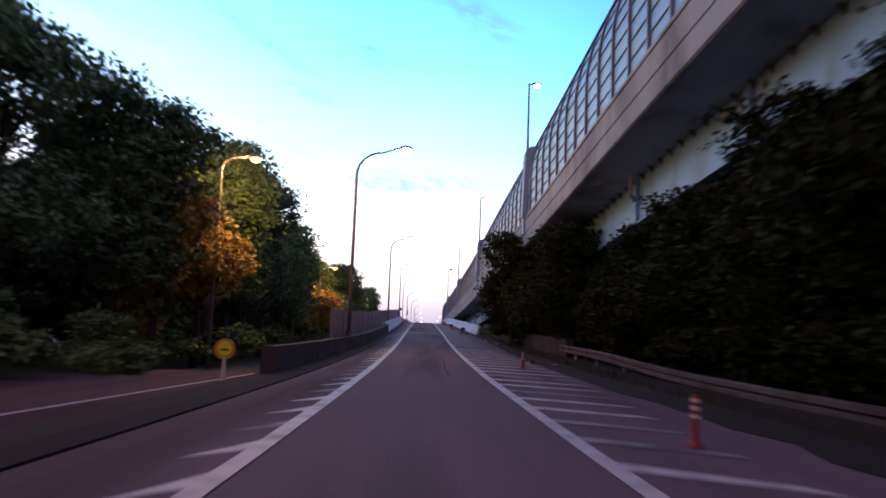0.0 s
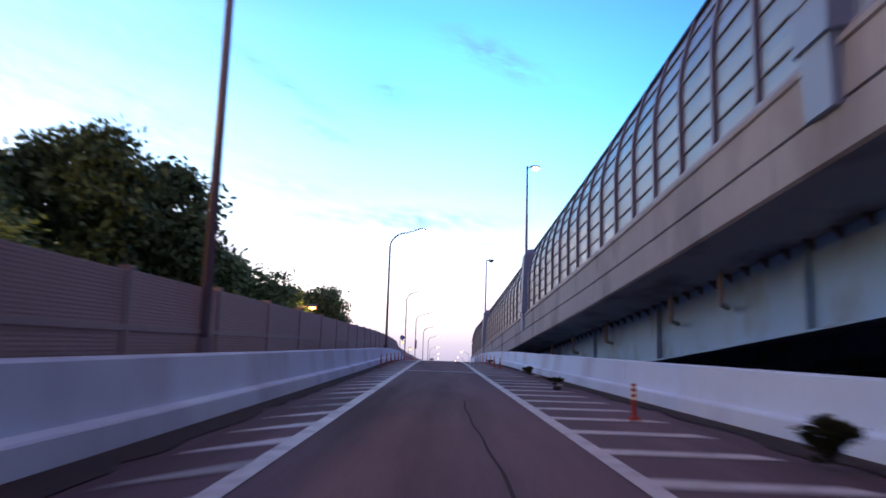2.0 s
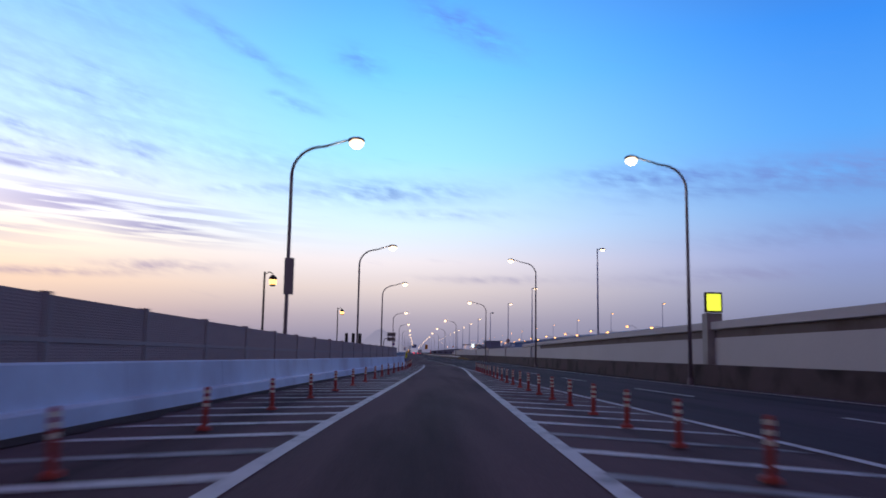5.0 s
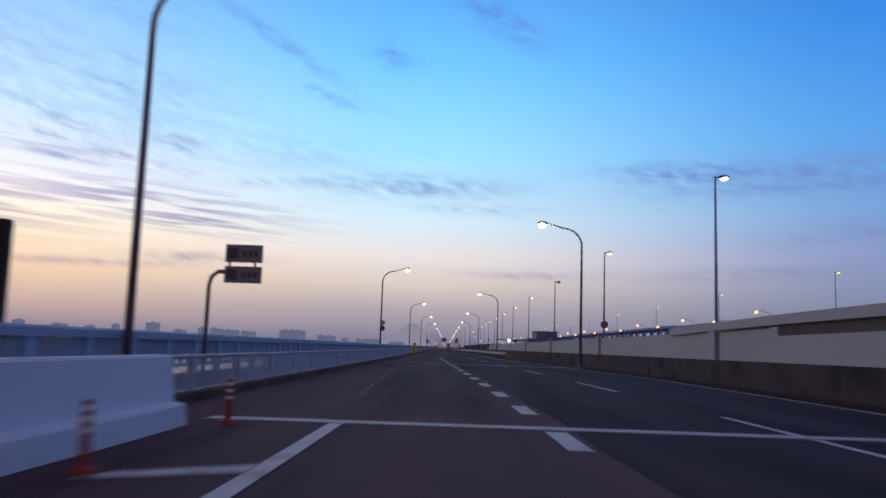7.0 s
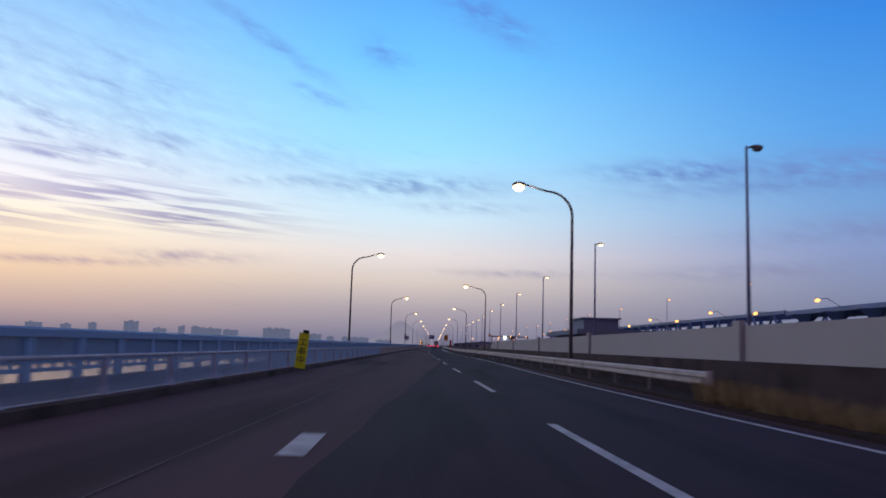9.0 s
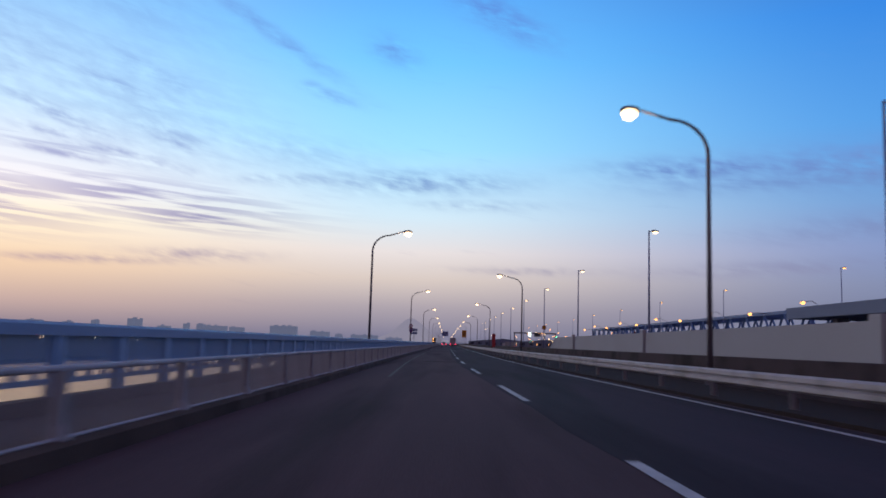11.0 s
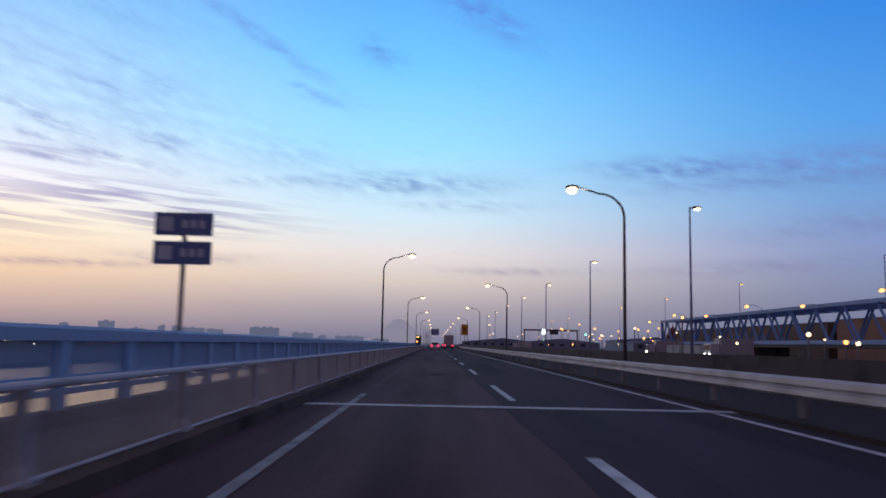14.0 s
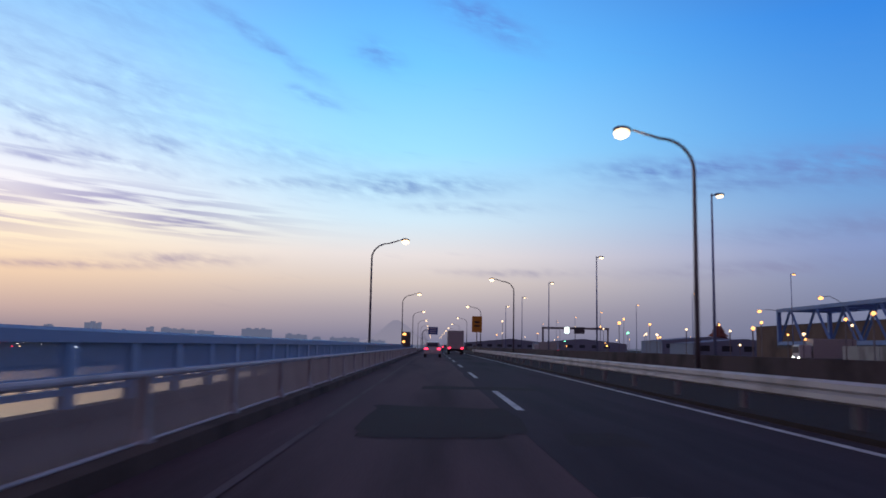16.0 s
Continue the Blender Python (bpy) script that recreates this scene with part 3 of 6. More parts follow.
tagged(part("road_lane", ribbon(lambda y: new_edge(y) + 0.05 * math.sin(y * 0.7), lambda y: line_r(y) + 0.4, 179, 1000, 4, road_z, up=0.004), ASPHALT_NEW),
       "darker resurfaced asphalt of the lane by the median", "road lane", kind="structure")
# side road on the left at the foot of the ramp
bm = bmesh.new()
rows = []
for i in range(24):
    y = -60 + 90 * i / 23
    rows.append([bm.verts.new((x, y, -5.28)) for x in (-11.5, -4.4)])
for a, b in zip(rows, rows[1:]):
    bm.faces.new((a[0], a[1], b[1], b[0]))
tagged(part("road", bm, ASPHALT), "dark side road beside the ramp's foot", "road", kind="structure")
tagged(part("road_line", ribbon(lambda y: -6.5 + 0.012 * y, lambda y: -6.36 + 0.012 * y, -60, 29, 6, flat(-5.28), up=0.010), PAINT), "white edge line of the side road", "road line", kind="structure")


# road markings
def line(name, xf, y0, y1, w, mat, label, step=4):
    return tagged(part(name, ribbon(lambda y: xf(y) - w / 2, lambda y: xf(y) + w / 2, y0, y1, step, road_z, up=0.010), mat), label, "road line", kind="structure")


line("road_line", line_left, -60, 261, 0.20, PAINT, "solid white edge line of the ramp lane")
line("road_line", line_a, -60, 252, 0.20, PAINT, "solid white edge line of the ramp lane")
line("road_line", main_left, 178.5, 250, 0.16, PAINT, "solid white line of the main carriageway")
line("road_line", line_r, 178.5, 1400, 0.15, PAINT, "solid white line along the median", 8)
line("road_line", line_a, 425, 519, 0.10, FADED, "faded white line along the bridge kerb", 8)
line("road_line", line_a, 519, 531.5, 0.13, OLD_PAINT, "worn white line along the bridge kerb", 4)
line("road_line", line_a, 531.5, 1400, 0.09, GONE, "almost worn-off line along the bridge kerb", 8)
HATCH = []
# place where a bar meets the lane line, and how many bars lie between it and the one before
BARS = {-1: ((-9.7, 0), (9.78, 10), (29.3, 10), (47.04, 9), (65.12, 9), (82.14, 9), (99.36, 9), (116.81, 9), (150.83, 18), (258.1, 55)),
        1: ((-8.67, 0), (11.33, 10), (29.2, 9), (48.0, 9), (65.8, 9), (82.2, 8), (100.85, 9), (117.9, 8), (150.3, 16), (250.3, 50))}
outer = {-1: curve((0, -2.2), (45, -2.4), (98, -2.67), (122, -2.95), (150, -3.47)), 1: curve((0, 3.3), (10, 3.5), (28, 4.45), (47, 4.1), (64, 3.93), (98, 3.5), (125, 3.1), (151, 2.72))}
slant = {-1: curve((0, -1.3), (100, -1.3), (150, -0.45)), 1: curve((0, -0.6), (45, -0.5), (70, -0.12), (100, 0.02), (150, -0.65))}
for side in (-1, 1):
    for (ya, _), (yb, n) in zip(BARS[side], BARS[side][1:]):
        for k in range(n):
            y = ya + (yb - ya) * k / n
            inner = line_left(y) if side < 0 else line_a(y)
            if side < 0:
                reach = outer[-1](y) if y < 160 else wall_left_x(y) + 0.75
            else:
                reach = outer[1](y) if y < 160 else inner + 0.9 if y < 176 else main_left(y) - 0.15
            if abs(reach - inner) > 0.35:
                HATCH.append((side, y, inner + side * 0.08, reach))
hatch_rows = {-1: empty("hatched_marking", 0, 0, 0, "worn white hatched bars beside the ramp lane", "road marking", kind="structure"),
              1: empty("hatched_marking", 0, 0, 0, "worn white hatched bars beside the ramp lane", "road marking", kind="structure")}
for side, y, xa, xb in HATCH:
    bm = bmesh.new()
    lean, w = abs(xb - xa) * slant[side](y), (0.50 if y < 45 else 0.46) * (1.45 if side < 0 and y < 115 else 1.0)
    vs = []
    for x, dy in ((xa, 0), (xb, lean), (xb - side * 0.25, lean + w * 0.9), (xa, w)):
        vs.append(bm.verts.new((x, y + dy, road_z(y + dy) + 0.010)))
    bm.faces.new(vs if side > 0 else vs[::-1])
    part("bar", bm, PAINT if random.random() < 0.75 else OLD_PAINT, hatch_rows[side])


def dashes(name, xf, y0, y1, w, length, gap, label, mat=PAINT):
    row = empty(name, 0, 0, 0, label, "road marking", kind="structure")
    y = y0
    while y < y1:
        part("dash", ribbon(lambda t: xf(t) - w / 2, lambda t: xf(t) + w / 2, y, y + length, 3, road_z, up=0.010), mat, row)
        y += length + gap


dashes("merge_dashes", line_a, 258.4, 332, 0.30, 2.0, 2.88, "short thick white dashes between merging lane and carriageway")
dashes("lane_dashes", line_b, 186.5, 1000, 0.15, 6.05, 8.27, "white lane dashes of the carriageway")
dashes("kerb_dashes", curve((262, 1.3), (275, 0.95), (283, 0.72), (330, -0.5)), 267.5, 312, 0.085, 0.48, 1.37, "worn short white dashes along the merging lane", OLD_PAINT)

# expansion joints and patches
for y, x0, x1, comb in ((53.1, -1.5, 1.5, False), (62.4, -1.5, 1.5, False), (72.9, -1.6, 1.6, True), (106.5, -1.6, 1.6, True), (141.4, -1.55, 1.55, True), (174.3, -2.6, 3.5, True), (260.8, -0.3, 12.5, True),
                       (303, -1.0, 12.0, True), (528.3, -1.3, 7.0, True)):
    j = empty("expansion_joint", (x0 + x1) / 2, y, road_z(y), "bright steel comb joint across the road" if comb else "faint cut joint across the road", "road joint", kind="structure")
    j.rotation_euler[0] = math.atan2(road_z(y + 0.5) - road_z(y - 0.5), 1.0)
    part("plate", boxbm(0, 0, 0.006, x1 - x0, 0.42 if comb else 0.16, 0.018), JOINT_DARK if comb else SEAM, j)
    if comb:
        teeth = bmesh.new()
        k = x0
        while k < x1 - 0.05:
            for side in (-1, 1):
                c = k + 0.05 + (0.06 if side > 0 else 0) - (x0 + x1) / 2
                vs = [teeth.verts.new(v) for v in ((c - 0.045, side * 0.20, 0.018), (c + 0.045, side * 0.20, 0.018), (c + 0.02, -side * 0.11, 0.018), (c - 0.02, -side * 0.11, 0.018))]
                teeth.faces.new(vs if side < 0 else vs[::-1])
            k += 0.12
        part("teeth", teeth, JOINT, j, "bright worn steel teeth")
for cx, cy, sx, sy in ((-0.2, 570, 2.6, 1.6), (3.6, 562, 2.2, 2.0), (2.2, 609, 3.0, 1.5), (2.0, 584.6, 1.7, 2.6), (1.2, 600, 2.4, 5.0), (0.9, 476, 2.0, 1.5), (1.9, 448, 3.2, 2.2), (3.2, 597.4, 0.9, 1.4), (1.1, 543.6, 0.6, 2.0)):
    bm = bmesh.new()
    pts = []
    for k in range(18):
        a = 2 * math.pi * k / 18
        r = 1 + 0.12 * math.sin(3 * a + cx) + random.uniform(-0.08, 0.08)
        c, s = math.cos(a), math.sin(a)
        pts.append(bm.verts.new((cx + sx / 2 * r * math.copysign(abs(c) ** 0.3, c), cy + sy / 2 * r * math.copysign(abs(s) ** 0.3, s), 0.007)))
    bm.faces.new(pts)
    tagged(part("road_patch", bm, PATCH), "darker blunt-cornered patch on the asphalt", "road patch", kind="structure")
line("road_line", curve((264, 1.75), (300, 1.55), (340, 1.4)), 264, 345, 0.02, SEAM, "thin asphalt seam along the merging lane", 5)
line("road_line", curve((314.9, -0.45), (318.9, 0.08)), 314.9, 318.9, 0.12, OLD_PAINT, "worn white end of a line beside the kerb", 1)
line("road_line", flat(1.15), 576, 589, 0.02, SEAM, "thin asphalt seam along the lane", 6)

for x, y0, y1, k in ((0.74, 22.0, 33.0, 1), (0.5, 74.5, 88.0, 2), (2.62, 462.0, 473.0, 3), (1.3, 574.0, 581.0, 4)):
    line("tar_seam", lambda y: x + 0.05 * math.sin(y * 0.4 + k) + 0.012 * math.sin(y * 2.1), y0, y1, 0.035, PATCH, "dark wandering tar-sealed crack in the lane", 0.5)

# ---- ramp walls ----
WALL = [(0.27, 0.0), (0.24, 0.25), (0.22, 0.275), (0.08, 0.30), (0.03, 0.87), (0.0, 0.90), (-0.22, 0.90), (-0.26, -0.6), (0.27, -0.6)]


def wall_run(name, y0, y1, xf, side, label, mat, seg=4.0):
    """Concrete safety wall, cast in lengths with a thin gap."""
    top = empty(name, 0, 0, 0, label, "safety wall", kind="structure")
    y = y0
    while y < y1 - 0.1:
        e = min(y + seg, y1)
        part("wall_segment", sweep([(side * dx, dz) for dx, dz in WALL], y + 0.012, e - 0.012, 2.0, xf, road_z), mat, top)
        y = e


def ragged_edge(y, k):
    return 0.30 * noise.noise(Vector((y * 0.55, k, 0))) + 0.16 * noise.noise(Vector((y * 2.3, k, 5)))


wall_run("wall_left", 71.0, 259.8, wall_left_x, 1, "pale concrete safety wall with a sloped kerb", WHITE_CONC, 6.0)
wall_run("wall_right", 73.8, 178.3, wall_right_x, -1, "pale concrete safety wall with a sloped kerb", WHITE_CONC, 6.0)
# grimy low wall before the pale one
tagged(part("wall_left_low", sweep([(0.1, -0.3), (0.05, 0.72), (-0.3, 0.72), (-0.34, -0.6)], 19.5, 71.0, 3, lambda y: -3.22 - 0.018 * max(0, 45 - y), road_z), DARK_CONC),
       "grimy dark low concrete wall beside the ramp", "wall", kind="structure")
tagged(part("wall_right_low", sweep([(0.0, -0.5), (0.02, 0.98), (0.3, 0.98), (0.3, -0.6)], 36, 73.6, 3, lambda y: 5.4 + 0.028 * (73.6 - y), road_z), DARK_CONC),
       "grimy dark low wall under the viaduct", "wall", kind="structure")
tagged(part("kerb_left", sweep([(0.0, -0.2), (-0.02, 0.03), (-0.3, 0.10), (-0.9, 0.08), (-0.9, -0.2)], -20, 71, 3, lambda y: -2.85 - 0.012 * max(0, 40 - y), road_z), DIRT), "dirt-covered raised kerb", "kerb", kind="structure")
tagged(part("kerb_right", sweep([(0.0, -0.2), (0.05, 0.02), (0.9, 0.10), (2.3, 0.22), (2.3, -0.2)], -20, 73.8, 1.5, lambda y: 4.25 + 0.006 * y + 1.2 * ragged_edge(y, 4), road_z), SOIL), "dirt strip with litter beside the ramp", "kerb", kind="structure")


tagged(part("verge_right", ribbon(lambda y: wall_right_x(y) - 0.80 + ragged_edge(y, 1), lambda y: wall_right_x(y) - 0.2, 73.8, 178, 0.5, road_z, up=0.014), DIRT), "strip of grit along the wall foot", "verge", kind="structure")
tagged(part("verge_left", ribbon(lambda y: wall_left_x(y) + 0.2, lambda y: wall_left_x(y) + 0.72 + ragged_edge(y, 9), 71, 250, 0.5, road_z, up=0.014), DIRT), "strip of grit along the wall foot", "verge", kind="structure")

# left noise fence: perforated panels between posts
nf = empty("noise_fence", -3.9, 33, -4.6, "brown perforated metal noise fence with steel posts", "noise fence", kind="structure")
fence_top = curve((32, 1.92), (70, 1.9), (92, 1.97), (150, 1.9), (170, 1.95), (210, 1.8), (256, 1.75))


def at_origin(bm, ob):
    inv = ob.matrix_basis.inverted()
    for v in bm.verts:
        v.co = inv @ v.co
    return bm


y = 33.0
while y < 249.5:
    for lo, hi in ((0.55, 1.22), (1.235, fence_top(y))):
        ribs = int((hi - lo) / 0.045)
        face = [(0.051 if j % 2 else 0.0475, lo + (hi - lo) * j / (2 * ribs)) for j in range(2 * ribs + 1)]
        p = sweep(face + [(-0.05, hi), (-0.05, lo)], y + 0.07, y + 3.93, 4, lambda t: wall_left_x(t) - 0.45, road_z)
        part("noise_panel", at_origin(p, nf), PERF, nf)
    part("post", at_origin(sweep([(0.08, 0.4), (0.08, fence_top(y) + 0.05), (-0.08, fence_top(y) + 0.05), (-0.08, 0.4)], y - 0.075, y + 0.075, 1, lambda t: wall_left_x(t) - 0.45, road_z), nf), PERF_POST, nf)
    part("rail", at_origin(sweep([(0.075, 1.19), (0.075, 1.26), (0.052, 1.26), (0.052, 1.19)], y + 0.08, y + 3.92, 4, lambda t: wall_left_x(t) - 0.45, road_z), nf), PERF_POST, nf)
    y += 4.0

# ---- viaduct on the right ----
PAR = [(-0.05, 0.0), (0.30, 0.0), (0.30, -1.25), (2.1, -1.35), (2.1, -1.66), (0.05, -1.66), (-0.02, -1.62), (-0.02, -0.94), (0.06, -0.93), (0.06, -0.89), (-0.02, -0.88), (-0.02, -0.14), (-0.07, -0.12), (-0.07, -0.02)]
via = empty("viaduct", 8, 0, 5, "concrete viaduct edge on pale blue steel girders", "viaduct", kind="structure")
y = -100.0
while y < 177:
    e = min(y + 8.0, 178.0)
    part("parapet", at_origin(sweep(PAR, y + 0.01, e - 0.01, 4, parapet_x, parapet_z), via), CONCRETE, via)
    y = e
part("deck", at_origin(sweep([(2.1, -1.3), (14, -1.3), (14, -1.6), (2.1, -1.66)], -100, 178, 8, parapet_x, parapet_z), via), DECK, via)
for off in (2.1, 6.0, 10.0):
    part("girder", at_origin(sweep([(off, -1.67), (off, -3.5), (off - 0.22, -3.5), (off - 0.22, -3.55), (off + 0.3, -3.55), (off + 0.3, -3.5), (off + 0.06, -3.5), (off + 0.06, -1.67)], -100, 140, 6, parapet_x, parapet_z), via), GIRDER, via)
for y in (9.5, 20, 30.5, 41, 51.5, 62, 71.1, 79.5, 87.2, 97.7, 107.9, 118):
    part("stiffener", at_origin(sweep([(1.94, -1.68), (1.94, -3.49), (2.1, -3.49), (2.1, -1.68)], y, y + 0.05, 1, parapet_x, parapet_z), via), GIRDER, via)
for k in range(120):
    y = 10 + k * 1.1
    part("bracket", at_origin(sweep([(1.86, -1.67), (2.09, -1.9), (2.09, -1.67)], y, y + 0.08, 1, parapet_x, parapet_z), via), DECK, via)
for y in (30.0, 51.0, 74.5, 90.9, 95.0, 103.7, 111.3, 118.0):
    b = tube([(parapet_x(y) + 1.6, y, parapet_z(y) - 1.62), (parapet_x(y) + 1.6, y, parapet_z(y) - 2.35), (parapet_x(y) + 1.62, y + 0.1, parapet_z(y) - 2.5), (parapet_x(y) + 1.95, y + 0.5, parapet_z(y) - 2.55)], 0.075, 8)
    part("drain_pipe", at_origin(b, via), CONCRETE, via)
for y, r in ((12, 0.9), (52, 0.9)):
    part("pier", at_origin(sweep([(5.0, -3.6), (5.0, -14), (7.0, -14), (7.0, -3.6)], y, y + 2.2, 3, parapet_x, parapet_z), via), CONCRETE, via)
# added sheet that keeps the space under the viaduct dark
tagged(part("wall_backing", sweep([(13.8, 3.5), (14.0, 3.5), (14.0, -14), (13.8, -14)], -100, 178, 10, parapet_x, parapet_z), DARK_CONC), "dark sheet added to close the far side under the viaduct", "wall", kind="structure")

# noise barrier on the parapet: curved posts, panels, cross bars
BH = 3.7


barrier_h = curve((15, 4.45), (52, 4.4), (80, 4.1), (102, 3.82), (130, 3.78), (150, 3.74), (178, 3.72))


def barrier_x(h):
    return 0.10 + 0.42 * max(0.0, (h - 1.9) / (BH - 1.9)) ** 1.8


nb = empty("noise_barrier", 6, 0, 5, "grey noise barrier of translucent panels between curved steel posts", "noise barrier", kind="structure")
HS = [BH * i / 14 for i in range(15)]
y = -37.3
while y < 177.0:
    up = barrier_h(y) / BH
    pr = [(barrier_x(h) - 0.09, h * up - 0.02) for h in HS] + [(barrier_x(h) + 0.08, h * up) for h in reversed(HS)]
    part("post", at_origin(sweep(pr, y - 0.065, y + 0.065, 1, parapet_x, parapet_z), nb), BARRIER_STEEL, nb)
    if y < 175.3:
        hs = [0.03, 0.55, 1.08, 1.60, 2.13, 2.65, 3.18, BH]
        for a, b in zip(hs, hs[1:]):
            lo, mid_h, hi = a * up + 0.012, (a + b) / 2 * up, b * up - 0.012
            q = sweep([(barrier_x(a), lo), (barrier_x((a + b) / 2) - 0.012, mid_h), (barrier_x(b), hi), (barrier_x(b) + 0.05, hi), (barrier_x(a) + 0.05, lo)], y + 0.07, y + 2.0, 2.5, parapet_x, parapet_z)
            part("panel", at_origin(q, nb), BARRIER, nb)
        for a in hs[1:-1]:
            h = a * up
            q = sweep([(barrier_x(a) - 0.035, h - 0.02), (barrier_x(a) - 0.035, h + 0.02), (barrier_x(a) + 0.02, h + 0.02), (barrier_x(a) + 0.02, h - 0.02)], y + 0.068, y + 2.0, 2.5, parapet_x, parapet_z)
            part("cross_bar", at_origin(q, nb), RAIL_DARK, nb)
    y += 2.14
part("top_rail", at_origin(sweep([(barrier_x(BH) - 0.1, BH - 0.03), (barrier_x(BH) - 0.08, BH + 0.06), (barrier_x(BH) + 0.12, BH + 0.06), (barrier_x(BH) + 0.12, BH - 0.03)], -36, 177.3, 4, parapet_x, lambda y: parapet_z(y) + barrier_h(y) - BH), nb), TOP_RAIL, nb)
part("base_rail", at_origin(sweep([(0.0, 0.0), (0.0, 0.12), (0.3, 0.12), (0.3, 0.0)], -36, 177.4, 4, parapet_x, parapet_z), nb), BARRIER_STEEL, nb)

# ---- right of the carriageway: median wall, guard rail, grey retaining wall ----
tagged(part("median_wall", sweep([(0.0, -0.4), (0.05, 0.98), (0.5, 0.98), (0.55, -0.4)], 178, 1500, 8, median_x, flat(0)), DARK_CONC), "low grimy dark median wall", "wall", kind="structure")
tagged(part("median_strip", sweep([(0.0, -0.3), (0.0, 0.08), (0.3, 0.1), (0.3, -0.3)], 178, 1500, 8, lambda y: median_edge(y) + 0.45, flat(0)), DIRT), "dirt kerb of the median", "kerb", kind="structure")
bm = ribbon(lambda y: median_edge(y) + 0.7, lambda y: median_x(y) + 0.05, 178, 1500, 8, flat(0), up=0.08)
tagged(part("median_ground", bm, DIRT), "bare dirt of the median strip", "median", kind="structure")
tagged(part("wall_grey", sweep([(0.0, -0.6), (0.0, 2.42), (0.5, 2.42), (0.5, -0.6)], 284, 514, 8, flat(17.5), flat(0)), GREY_WALL), "long grey concrete retaining wall", "wall", kind="structure")
bm = bmesh.new()
vs = [bm.verts.new((x, y, z)) for x in (17.5, 18.0) for y, z in ((514, -0.6), (514, 2.42), (524, -0.2), (524, -0.6))]
for q in ((0, 1, 2, 3), (7, 6, 5, 4), (0, 4, 5, 1), (1, 5, 6, 2), (2, 6, 7, 3)):
    bm.faces.new([vs[i] for i in q])
tagged(part("wall_grey_end", bm, GREY_WALL), "sloping end of the grey retaining wall", "wall", kind="structure")
vp2 = empty("far_viaduct", 18, 230, 2, "pale concrete viaduct parapet above a ledge browned with painted shade", "viaduct", kind="structure")
zv = curve((170, 3.4), (284, 2.98), (305, 2.72))
part("parapet", at_origin(sweep([(-0.25, 0.0), (0.2, 0.0), (0.2, -0.5), (-0.25, -0.42)], 170, 300, 8, flat(17.5), zv), vp2), GREY_WALL, vp2)
# brown strip paints the shadow below the parapet
part("ledge", at_origin(sweep([(0.0, -0.42), (0.25, -0.42), (0.25, -1.0), (0.0, -0.95)], 170, 284, 8, flat(17.5), zv), vp2), WALKWAY, vp2)
part("face", at_origin(sweep([(-0.05, -0.9), (0.25, -0.9), (0.25, -4.0), (-0.05, -4.0)], 170, 284, 8, flat(17.5), zv), vp2), GREY_WALL, vp2)

# guard rail: W-beam on posts
gr = empty("guard_rail", 9, 341, 0, "dull galvanised steel guard rail along the median", "guard rail", kind="structure")
rail_x = lambda y: median_edge(y) + 0.70
WB = [(0.0, 0.42), (-0.07, 0.46), (-0.07, 0.54), (0.0, 0.58), (-0.07, 0.62), (-0.07, 0.70), (0.0, 0.74), (0.02, 0.74), (-0.05, 0.70), (-0.05, 0.62), (0.02, 0.58), (-0.05, 0.54), (-0.05, 0.46), (0.02, 0.42)]
y = 341.3
while y < 700:
    part("beam", at_origin(sweep(WB, y, y + 3.99, 2, rail_x, flat(0)), gr), STEEL, gr)
    part("rail_post", at_origin(tube([(rail_x(y) + 0.1, y + 1.0, -0.1), (rail_x(y) + 0.1, y + 1.0, 0.7)], 0.07, 8), gr), RAIL_POST, gr)
    y += 4.0
part("end_cap", at_origin(tube([(rail_x(341.2) - 0.03, 341.25, 0.40), (rail_x(341.2) - 0.03, 341.25, 0.76)], 0.09, 10), gr), STEEL, gr)

# ---- bridge edge on the left: near fence, walkway, blue parapet ----
tagged(part("kerb_bridge", sweep([(0.0, -0.5), (-0.04, 0.16), (-0.5, 0.18), (-0.5, -0.5)], 259.9, 1500, 20, flat(-1.35), flat(0)), KERB), "stained concrete kerb under the fence", "kerb", kind="structure")
tagged(part("walkway", boxbm(-2.75, 880, -0.06, 1.8, 1240, 0.3), WALKWAY), "narrow concrete walkway on the bridge", "walkway", kind="structure")
fn = empty("bridge_fence", -1.65, 260, 0, "grey pipe fence with mesh panels on the bridge kerb", "fence", kind="structure")
slats = bmesh.new()
for k in range(55):
    add_box(slats, 0, -1.62 + k * 0.06, 0, 0.011, 0.004, 0.57)
slat_data = {}
for nm, mat in (("lilac", FENCE_PANEL), ("taupe", FENCE_SHEET)):
    me = bpy.data.meshes.new("fence_panel")
    slats.to_mesh(me)
    me.materials.append(mat)
    slat_data[nm] = me
slats.free()
y = 260.77
while y < 720:
    paint = FENCE_PAINT if y < 400 else FENCE_WARM
    part("fence_post", at_origin(boxbm(-1.65, y, 0.45, 0.12, 0.10, 0.68, 0.01), fn), paint, fn)
    part("post_foot", at_origin(tube([(-1.64, y, 0.10), (-1.64, y, 0.17), (-1.64, y, 0.30)], [0.13, 0.12, 0.07], 8), fn), paint, fn)
    panel = new("fence_panel", slat_data["lilac" if y < 400 else "taupe"])
    panel.parent = fn
    panel.location = (0, y + 1.655 - 260, 0.475)
    part("top_pipe", at_origin(tube([(-1.65, y, 0.80), (-1.65, y + 3.31, 0.80)], 0.034, 10), fn), STEEL, fn)
    part("low_pipe", at_origin(tube([(-1.62, y, 0.18), (-1.62, y + 3.31, 0.18)], 0.02, 8), fn), STEEL, fn)
    y += 3.31
